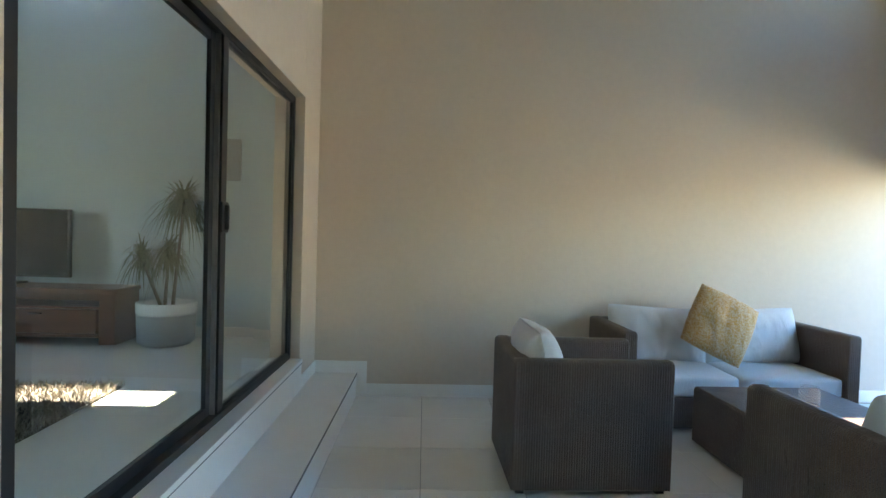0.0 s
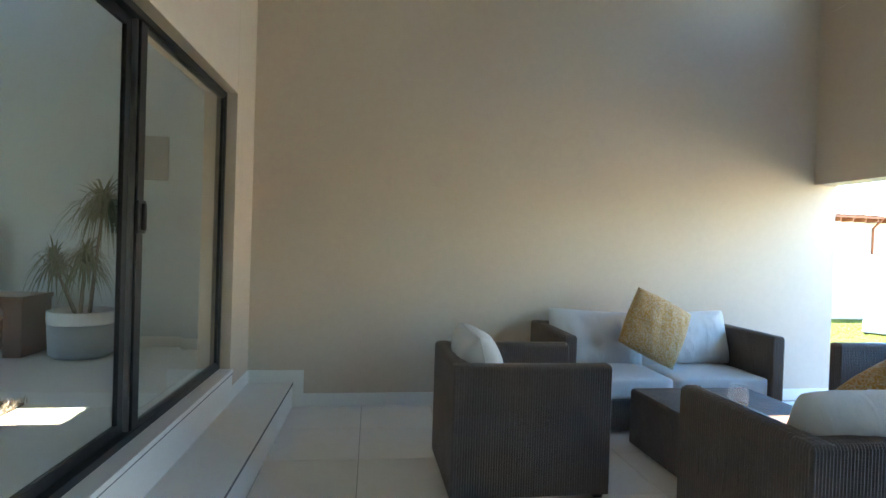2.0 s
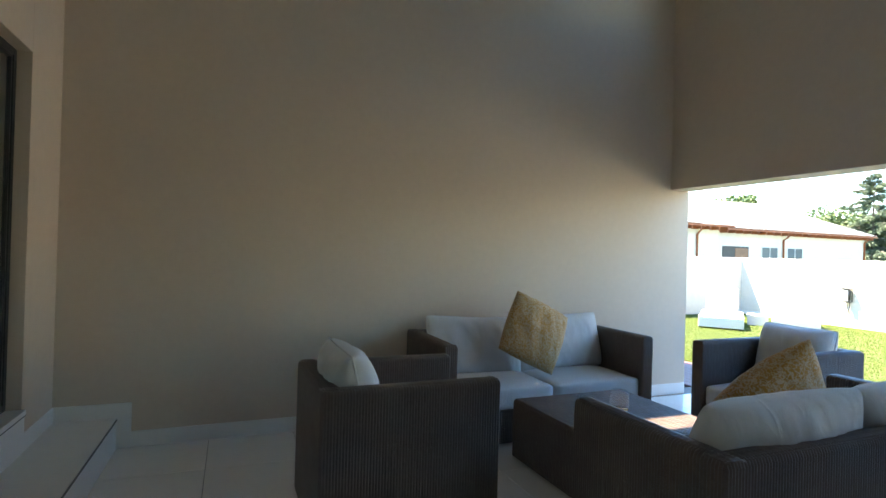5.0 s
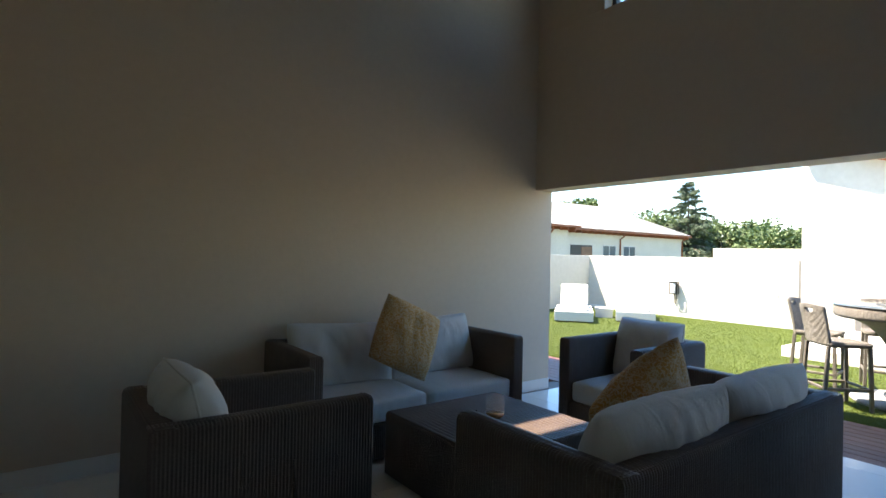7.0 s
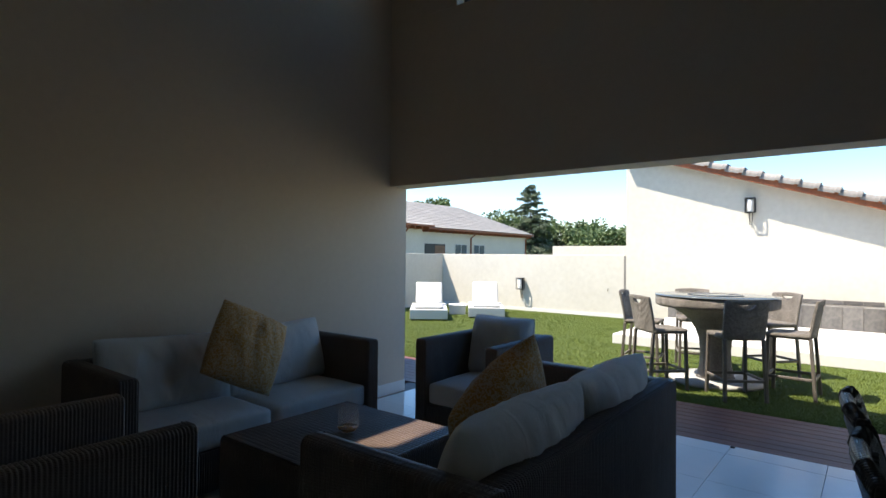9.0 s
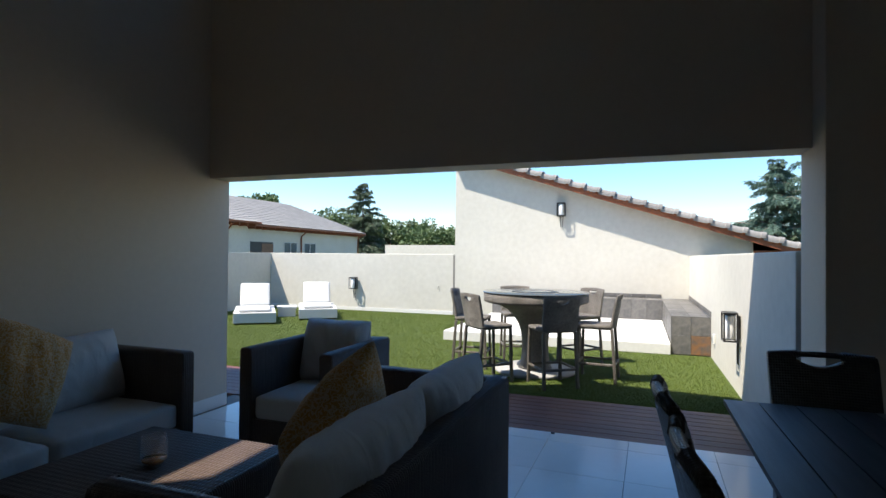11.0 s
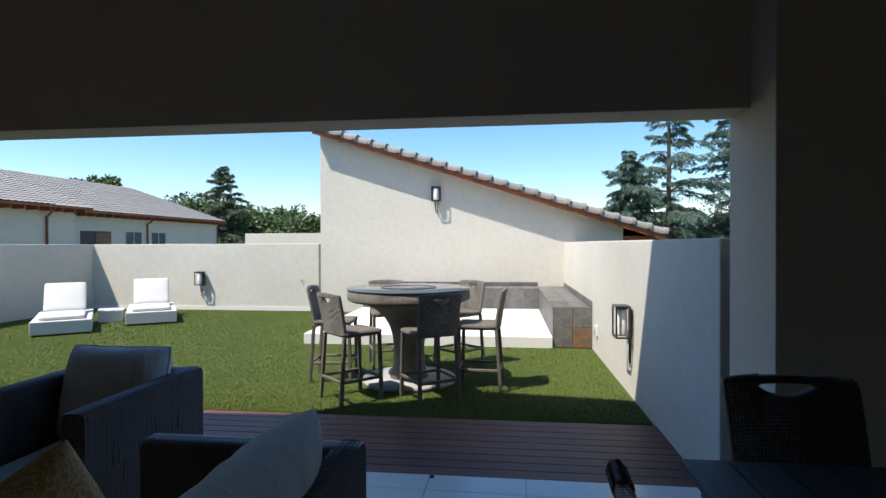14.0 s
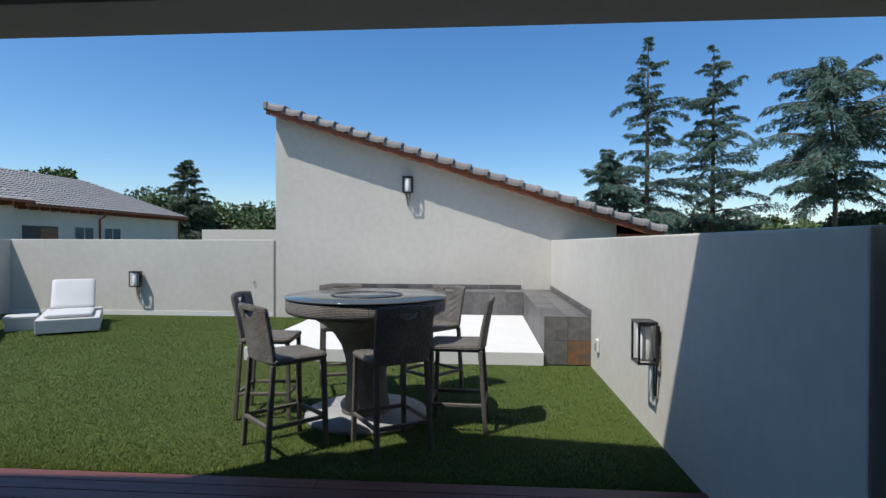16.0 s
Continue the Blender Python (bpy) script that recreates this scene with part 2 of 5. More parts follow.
def add_box(bm, x0, x1, y0, y1, z0, z1, m=None):
    made = bmesh.ops.create_cube(bm, size=1.0)["verts"]
    bmesh.ops.scale(bm, vec=(x1 - x0, y1 - y0, z1 - z0), verts=made)
    bmesh.ops.translate(bm, vec=((x0 + x1) / 2, (y0 + y1) / 2, (z0 + z1) / 2), verts=made)
    if m is not None:
        bmesh.ops.transform(bm, matrix=m, verts=made)
    return made


def boxes(name, rows, mat, bevel=0.0, parent=None, segments=2):
    bm = bmesh.new()
    for row in rows:
        add_box(bm, *row)
    if bevel:
        bmesh.ops.bevel(bm, geom=bm.edges[:], offset=bevel, segments=segments, profile=0.6, affect="EDGES")
    return from_bmesh(name, bm, mat, parent, smooth=False)


def structure(ob, label, category=""):
    return tagged(ob, label, category, kind="structure")


def tube(name, points, radius, mat, parent=None, sides=8, taper=1.0):
    """A round rod along a polyline."""
    pts = [Vector(p) for p in points]
    verts, faces = [], []
    for i, p in enumerate(pts):
        d = (pts[min(i + 1, len(pts) - 1)] - pts[max(i - 1, 0)]).normalized()
        a = d.orthogonal().normalized() if i == 0 else (a - d * a.dot(d)).normalized()
        b = d.cross(a)
        r = radius * (1 + (taper - 1) * i / max(1, len(pts) - 1))
        for k in range(sides):
            t = 2 * math.pi * k / sides
            verts.append(p + a * (r * math.cos(t)) + b * (r * math.sin(t)))
    for i in range(len(pts) - 1):
        for k in range(sides):
            n = (k + 1) % sides
            faces.append((i * sides + k, i * sides + n, (i + 1) * sides + n, (i + 1) * sides + k))
    faces.append(tuple(range(sides - 1, -1, -1)))
    faces.append(tuple((len(pts) - 1) * sides + k for k in range(sides)))
    return mesh_object(name, verts, faces, mat, parent, True)


def lathe(name, profile, mat, parent=None, sides=48, smooth=True):
    verts, faces = [], []
    for r, z in profile:
        for k in range(sides):
            t = 2 * math.pi * k / sides
            verts.append((r * math.cos(t), r * math.sin(t), z))
    for i in range(len(profile) - 1):
        for k in range(sides):
            n = (k + 1) % sides
            faces.append((i * sides + k, i * sides + n, (i + 1) * sides + n, (i + 1) * sides + k))
    faces.append(tuple(range(sides - 1, -1, -1)))
    faces.append(tuple((len(profile) - 1) * sides + k for k in range(sides)))
    ob = mesh_object(name, verts, faces, mat, parent, False)
    if smooth:
        flags = [len(p.vertices) == 4 for p in ob.data.polygons]
        ob.data.polygons.foreach_set("use_smooth", flags)
    return ob


def ribs(start, end, side, path, pitch=0.0145, amp=0.006):
    """Verts and faces of strands laid side by side from start to end, each following path: (offset along side, height)."""
    start, end, side = Vector(start), Vector(end), Vector(side).normalized()
    axis = end - start
    count = max(2, round(axis.length / pitch))
    profile = (0.0, 0.75, 1.0, 0.75)
    steps = [(k + q / 4) / count for k in range(count) for q in range(4)] + [1.0]
    heights = [amp * profile[q] for k in range(count) for q in range(4)] + [0.0]
    n = len(path)
    normals = []
    for i in range(n):
        a, b = path[max(i - 1, 0)], path[min(i + 1, n - 1)]
        d = Vector((b[0] - a[0], b[1] - a[1])).normalized()
        normals.append(Vector((-d.y, d.x)))
    verts, faces = [], []
    for s, h in zip(steps, heights):
        for (o, z), nv in zip(path, normals):
            p = start + axis * s + side * (o + nv.x * h)
            verts.append((p.x, p.y, p.z + z + nv.y * h))
    for j in range(len(steps) - 1):
        for i in range(n - 1):
            faces.append((j * n + i, (j + 1) * n + i, (j + 1) * n + i + 1, j * n + i + 1))
    return verts, faces


def rib_panels(name, panels, mat, parent):
    """Several rib runs in one mesh."""
    verts, faces = [], []
    for p in panels:
        v, f = ribs(*p)
        base = len(verts)
        verts += v
        faces += [tuple(i + base for i in q) for q in f]
    return mesh_object(name, verts, faces, mat, parent, True)


def pillow(name, w, h, t, mat, parent=None, seed=1, wrinkle=0.012, n=22, pinch=0.06, square=5.0, corner=0.0, folds=0.0):
    """A stuffed cushion in the xz plane, thickness along y, centre at the origin."""
    rng = Vector((seed * 3.7, seed * 1.9, seed * 0.7))
    verts, faces = [], []
    for sgn in (1, -1):
        for i in range(n + 1):
            for j in range(n + 1):
                u, v = 2 * i / n - 1, 2 * j / n - 1
                u, v = math.sin(u * math.pi / 2) * 0.35 + u * 0.65, math.sin(v * math.pi / 2) * 0.35 + v * 0.65
                body = max(0.0, (1 - abs(u) ** square) * (1 - abs(v) ** square)) ** 0.5
                x = u * w / 2 * (1 - pinch * (1 - v * v) * abs(u) ** 3)
                z = v * h / 2 * (1 - pinch * (1 - u * u) * abs(v) ** 3)
                soft = 1 - corner * (u * v) ** 4
                x, z = x * soft, z * soft
                q = 0.2 * noise.noise(Vector((x * 5, sgn * 2.0, z * 5)) + rng) + 0.6 * noise.noise(Vector((x * 13 + z * 3, sgn, z * 6)) + rng) + 0.35 * noise.noise(Vector((x * 30 + z * 8, sgn, z * 9)) + rng)
                q += folds * (abs(noise.noise(Vector((x * 9 + z * 4, 0.3 * sgn, z * 2.2)) + rng)) - 0.18)
                y = sgn * (t / 2 * body) + (wrinkle * q * body)
                verts.append((x, y, z))
    m = (n + 1) * (n + 1)
    for s in (0, 1):
        for i in range(n):
            for j in range(n):
                a = s * m + i * (n + 1) + j
                q = (a, a + 1, a + n + 2, a + n + 1)
                faces.append(q if s else q[::-1])
    ob = mesh_object(name, verts, faces, mat, parent, True)
    bm = bmesh.new()
    bm.from_mesh(ob.data)
    bmesh.ops.remove_doubles(bm, verts=bm.verts[:], dist=0.0008)
    bmesh.ops.recalc_face_normals(bm, faces=bm.faces[:])
    bm.to_mesh(ob.data)
    bm.free()
    return ob


def slab_cushion(name, x0, x1, y0, y1, z0, z1, mat, parent, seed=1, crown=0.02):
    """A boxed seat cushion with rounded edges and a slightly crowned, uneven top."""
    bm = bmesh.new()
    add_box(bm, x0, x1, y0, y1, z0, z1)
    bmesh.ops.subdivide_edges(bm, edges=bm.edges[:], cuts=12, use_grid_fill=True)
    r = 0.035
    cx, cy, cz = (x0 + x1) / 2, (y0 + y1) / 2, (z0 + z1) / 2
    hx, hy, hz = (x1 - x0) / 2, (y1 - y0) / 2, (z1 - z0) / 2
    off = Vector((seed * 2.3, seed * 5.1, 0))
    for v in bm.verts:
        d = Vector((v.co.x - cx, v.co.y - cy, v.co.z - cz))
        core = Vector((max(-hx + r, min(hx - r, d.x)), max(-hy + r, min(hy - r, d.y)), max(-hz + r, min(hz - r, d.z))))
        e = d - core
        if e.length > r:
            e = e.normalized() * r
        d = core + e
        u, w = d.x / hx, d.y / hy
        if d.z > 0:
            d.z += crown * max(0, (1 - u * u)) * max(0, (1 - w * w)) + 0.006 * noise.noise(d * 4 + off)
        v.co = Vector((cx, cy, cz)) + d
    return from_bmesh(name, bm, mat, parent, True)


def piping(parent_cushion, w, h, pinch, radius=0.006):
    """A thin welt round a cushion's rim."""
    pts = []
    n = 14
    for k in range(4 * n + 1):
        s = k / n % 4
        u, v = ((2 * s - 1, -1) if s < 1 else (1, 2 * (s - 1) - 1) if s < 2 else (1 - 2 * (s - 2), 1) if s < 3 else (-1, 1 - 2 * (s - 3)))
        soft = 1 - 0.05 * (u * v) ** 4
        pts.append((u * w / 2 * (1 - pinch * (1 - v * v) * abs(u) ** 3) * soft, 0, v * h / 2 * (1 - pinch * (1 - u * u) * abs(v) ** 3) * soft))
    return tube("welt", pts, radius, CLOTH, parent_cushion, 6)


def empty(name, m, label, category, group=""):
    ob = new(name)
    ob.empty_display_size = 0.1
    ob.matrix_world = m
    return tagged(ob, label, category, group)


# ---- large structure ----
NY = 4.737          # inner face of the north wall
WX = -0.365         # inner face of the west wall
EX0, EX1 = 4.97, 5.225   # east wall with the wide opening
BEAM = 2.135
DECK0, DECK1 = 5.55, 6.66
FAR = 13.7
GARDEN_N = 10.8
SOUTH = -4.6
SX0, SX1, SZ = 3.6, 4.5, 2.1     # unseen bay behind the dining end, added to let in fill light
LIVING = 0.455


def roof_z(y):
    return 5.6 + 0.12 * (2.29 - y)


structure(boxes("ground", [(-400, 3000, -1500, 1500, -0.6, -0.12)], EARTH), "dry grassy ground running to the horizon", "ground")
patio_floor = structure(boxes("floor", [(WX - 0.5, DECK0, SOUTH - 0.2, NY + 0.2, -0.3, -0.011)], GROUT), "grout bed under pale porcelain floor tiles", "floor")

# north wall; its high window is unseen, placed to let in the sun patch
structure(boxes("wall_north", [
    (WX - 0.24, 1.43, NY, NY + 0.12, -0.12, 5.28), (2.2, EX1, NY, NY + 0.12, -0.12, 5.28),
    (1.43, 2.2, NY, NY + 0.12, -0.12, 4.25), (1.43, 2.2, NY, NY + 0.12, 4.97, 5.28)], PAINT_IN), "tall beige plastered wall behind the sofa", "wall")
# east wall: beam over the opening, wall beyond it, high window
upper = [(EX0, EX1, 2.7, 3.9, 4.6, 5.45)]
for y0, y1 in ((0.0, 0.9), (0.9, 1.8), (1.8, 2.7), (3.9, NY)):
    upper.append((EX0, EX1, y0, y1, 3.79, roof_z(y1) + 0.13))
structure(boxes("wall_east", [(EX0, EX1, 0.0, NY, BEAM, 3.79), (4.725, EX1, SOUTH, 0.0, -0.12, 6.5)] + upper, PAINT_IN, bevel=0.006), "beige plastered wall with a deep beam over the open side", "wall")
# west wall with the sliding door's opening
WEST_TURN = Matrix.Translation((WX, NY, 0)) @ Matrix.Rotation(radians(-1.8), 4, "Z") @ Matrix.Translation((-WX, -NY, 0))
DY0, DY1, DZ0, DZ1 = 1.25, 4.19, LIVING, 2.495


def west(ob):
    """The west wall and its step run a little off square."""
    ob.matrix_world = WEST_TURN @ ob.matrix_world
    return ob



structure(west(boxes("wall_west", [
    (WX - 0.24, WX, DY1, NY, -0.12, 5.9), (WX - 0.24, WX, SOUTH, DY0, -0.12, 6.5),
    (WX - 0.24, WX, DY0, DY1, -0.12, DZ0 - 0.022), (WX - 0.24, WX, DY0, DY1, DZ1, 6.0)], PAINT_IN, bevel=0.004)), "beige plastered wall round the sliding door", "wall")
structure(boxes("wall_south", [(WX - 0.24, SX0, SOUTH - 0.22, SOUTH, -0.12, 6.5), (SX1, EX1, SOUTH - 0.22, SOUTH, -0.12, 6.5),
                               (SX0, SX1, SOUTH - 0.22, SOUTH, SZ, 6.5)], PAINT_IN), "plain beige plastered wall with an unseen bay added for fill light", "wall")


def roof_slab(name, outline, thick, mat):
    n = len(outline)
    v = [(x, y, roof_z(y)) for x, y in outline] + [(x, y, roof_z(y) + thick) for x, y in outline]
    f = [tuple(range(n - 1, -1, -1)), tuple(range(n, 2 * n))] + [(i, (i + 1) % n, n + (i + 1) % n, n + i) for i in range(n)]
    return mesh_object(name, v, f, mat)


# unseen eaves outline, shaped so its shadow edge fits lawn, deck and garden wall
structure(roof_slab("ceiling", [(WX - 0.7, SOUTH - 0.4), (5.25, SOUTH - 0.4), (5.25, 1.70), (5.627, 3.868), (4.75, 5.46), (4.75, 6.6), (3.2, 6.6), (3.2, NY + 0.12), (WX - 0.7, NY + 0.12)], 0.16, CEILING),
          "white sloping ceiling, its unseen eaves shaped to cast the garden shadow", "ceiling")

# unseen block and roof, added to keep the deck's north end in shadow
structure(boxes("wall_north_wing", [(-0.6, 5.2, NY + 0.125, 8.6, -0.12, 2.75)], PAINT_OUT), "unseen cream block added north of the patio to shade the deck", "wall")
structure(boxes("roof_north_wing", [(-0.65, 5.55, NY + 0.125, 8.8, 2.751, 2.9)], ROOF_TILE), "unseen flat roof added to cast shade on the deck", "roof")

# high window frames
structure(boxes("window_1", [
    (1.43, 2.2, NY + 0.09, NY + 0.115, 4.25, 4.275), (1.43, 2.2, NY + 0.09, NY + 0.115, 4.945, 4.97),
    (1.43, 1.455, NY + 0.09, NY + 0.115, 4.275, 4.945), (2.175, 2.2, NY + 0.09, NY + 0.115, 4.275, 4.945)], BLACK_FRAME), "small high window out of view, placed to let in the sun patch", "window")
structure(boxes("window_2", [
    (EX0 + 0.12, EX0 + 0.17, 2.7, 3.9, 3.79, 3.835), (EX0 + 0.12, EX0 + 0.17, 2.7, 3.9, 4.555, 4.6),
    (EX0 + 0.12, EX0 + 0.17, 2.7, 2.745, 3.835, 4.555), (EX0 + 0.12, EX0 + 0.17, 3.855, 3.9, 3.835, 4.555)], BLACK_FRAME), "small high window out of view, placed to let in the sun patch over the beam", "window")

# step, sill and stepped skirting
structure(west(boxes("step_1", [(WX + 0.001, 0.012, SOUTH, NY - 0.012, -0.01, 0.213)], STEP_TILE, bevel=0.004)), "long tiled step along the sliding door", "step")
structure(west(boxes("step_nosing", [(0.0122, 0.0165, SOUTH, NY - 0.012, 0.196, 0.209)], GROUT)), "thin dark nosing strip along the step", "trim")
structure(west(boxes("door_sill", [(WX - 0.239, WX + 0.022, DY0 + 0.001, DY1 - 0.001, DZ0 - 0.03, DZ0)], STEP_TILE, bevel=0.003)), "tiled sill under the sliding door", "sill")
structure(west(boxes("sill_joint", [(WX + 0.0162, WX + 0.0205, DY0 + 0.002, DY1 - 0.002, DZ0 - 0.037, DZ0 - 0.0305)], GROUT)), "thin dark joint under the door sill", "trim")
structure(west(boxes("baseboard_west", [(WX + 0.001, WX + 0.012, DY1 + 0.001, NY - 0.013, 0.2132, 0.313)], STEP_TILE, bevel=0.002)), "pale tiled skirting above the step", "skirting")
structure(west(boxes("sill_riser", [(WX + 0.001, WX + 0.016, SOUTH, DY1 - 0.001, 0.2132, DZ0 - 0.031)], STEP_TILE, bevel=0.002)), "tiled riser under the door sill", "trim")
structure(boxes("baseboard", [(WX + 0.002, 0.1, NY - 0.011, NY - 0.0002, 0.0002, 0.313), (0.1, EX1 - 0.003, NY - 0.011, NY - 0.0002, 0.0002, 0.112)],
                STEP_TILE, bevel=0.002), "pale tiled skirting stepping up beside the step", "skirting")


def sliding_door():
    x = WX - 0.108
    door = empty("sliding_door", WEST_TURN @ pose(x, (DY0 + DY1) / 2, DZ0), "black aluminium glazed sliding door, closed, on a tiled sill", "door")
    y0, y1, h = DY0 - (DY0 + DY1) / 2 + 0.002, DY1 - (DY0 + DY1) / 2 - 0.002, DZ1 - DZ0 - 0.002
    d, e = 0.034, 0.04
    boxes("frame", [(-d, d, y0, y0 + e, 0, h), (-d, d, y1 - e, y1, 0, h), (-d, d, y0 + e, y1 - e, 0, e), (-d, d, y0 + e, y1 - e, h - e, h)],
          BLACK_FRAME, bevel=0.003, parent=door)
    # sliding leaf on the inner track, fixed leaf on the outer one
    for px, a, b, wa, wb, wr in ((-0.02, y0 + e + 0.001, 0.025, 0.15, 0.055, 0.05), (0.014, 0.042, y1 - e - 0.001, 0.07, 0.014, 0.014)):
        t = 0.013
        z0, z1 = e + 0.001, h - e - 0.001
        boxes("panel_rail", [(px - t, px + t, a, a + wa, z0, z1), (px - t, px + t, b - wb, b, z0, z1),
                             (px - t, px + t, a + wa, b - wb, z0, z0 + wr), (px - t, px + t, a + wa, b - wb, z1 - wr, z1)],
              BLACK_FRAME, bevel=0.002, parent=door)
        pane = boxes("pane", [(px - 0.003, px + 0.003, a + wa, b - wb, z0 + wr, z1 - wr)], GLASS, parent=door)
        pane.visible_shadow = False
    boxes("interlock", [(-0.024, 0.014, 0.0255, 0.0415, e + 0.002, h - e - 0.002)], STEEL, parent=door)
    boxes("latch", [(0.0275, 0.046, 0.012, 0.1, 0.985, 1.145)], BLACK_FRAME, bevel=0.005, parent=door)
    boxes("handle", [(0.0465, 0.066, 0.04, 0.062, 1.0, 1.13)], BLACK_FRAME, bevel=0.006, parent=door)


sliding_door()

# living room beyond the glass
LX0, LY0, LY1 = -6.0, -3.0, 5.0
structure(boxes("floor_living", [(LX0, WX - 0.241, LY0, LY1, 0.0, LIVING - 0.002)], TILE), "pale polished floor of the living room", "floor")
structure(boxes("wall_living_north", [(LX0 - 0.2, WX - 0.241, LY1, LY1 + 0.2, 0, 4.3), (-0.95, WX - 0.242, LY1 - 0.1, LY1 - 0.001, LIVING, 4.09)], PAINT_SOFT), "pale plastered living room wall", "wall")
# opening out of view, added so sky light fills the living room
structure(boxes("wall_living_west", [(LX0 - 0.2, LX0, LY0, 1.3, 0, 4.3), (LX0 - 0.2, LX0, 2.7, LY1, 0, 4.3), (LX0 - 0.2, LX0, 1.3, 2.7, 0, 1.05), (LX0 - 0.2, LX0, 1.3, 2.7, 2.25, 4.3)],
                PAINT_SOFT), "pale plastered wall with an unseen opening added for sky light", "wall")
structure(boxes("wall_living_south", [(LX0 - 0.2, WX - 0.241, LY0 - 0.2, LY0, 0, 4.3)], PAINT_SOFT), "pale plastered living room wall", "wall")
# unseen ceiling; its narrow slot is added to drop a sun patch on the rug
RX0, RX1, RY0, RY1 = -3.12, -2.22, 4.63, 4.93
structure(boxes("ceiling_living", [(LX0, WX - 0.242, LY0, RY0, 4.1, 4.22), (LX0, WX - 0.242, RY1, LY1, 4.1, 4.22),
                                   (LX0, RX0, RY0, RY1, 4.1, 4.22), (RX1, WX - 0.242, RY0, RY1, 4.1, 4.22)], CEILING), "white living room ceiling with an unseen slot added for the sun patch", "ceiling")
structure(boxes("baseboard_living", [(LX0 + 0.01, -0.952, LY1 - 0.014, LY1 - 0.001, LIVING, LIVING + 0.09), (-0.95, WX - 0.25, LY1 - 0.114, LY1 - 0.101, LIVING, LIVING + 0.09)], STEP_TILE), "pale tiled skirting", "skirting")

# ---- garden ----
structure(boxes("lawn", [(DECK1, FAR, 0.0, GARDEN_N, -0.11, -0.012), (EX1 + 0.01, DECK1, NY + 2.5, GARDEN_N, -0.11, -0.012)], TURF), "green artificial turf lawn", "lawn")
structure(boxes("deck_frame", [(DECK0 + 0.002, DECK1 - 0.002, -0.5, NY + 2.48, -0.118, -0.03)], NEAR_BLACK), "dark frame under the deck boards", "deck")
structure(boxes("garden_wall_right", [(5.36, FAR - 0.06, -0.22, -0.0005, -0.12, 1.5)], PAINT_OUT, bevel=0.012), "cream plastered garden wall with a wall lantern", "garden wall")
# the recess's darkness is put into a near-black fill
structure(boxes("garden_wall_recess", [(5.226, 5.359, -0.22, -0.09, -0.12, 1.47)], NEAR_BLACK), "near-black recessed strip between house and garden wall", "trim")
structure(boxes("garden_wall_far", [(FAR, FAR + 0.22, 5.34, GARDEN_N + 0.2, -0.12, 1.49)], PAINT_OUT, bevel=0.012), "cream plastered garden wall at the end of the lawn", "garden wall")
structure(boxes("garden_wall_north", [(-9.0, FAR - 0.001, GARDEN_N, GARDEN_N + 0.2, -0.12, 1.49)], PAINT_OUT, bevel=0.012), "cream plastered garden wall in shade", "garden wall")
structure(boxes("boundary_wall_beyond", [(23.0, 23.25, 4.0, 11.8, -0.12, 1.92)], PAINT_OUT, bevel=0.01), "low cream wall of the next plot", "garden wall")


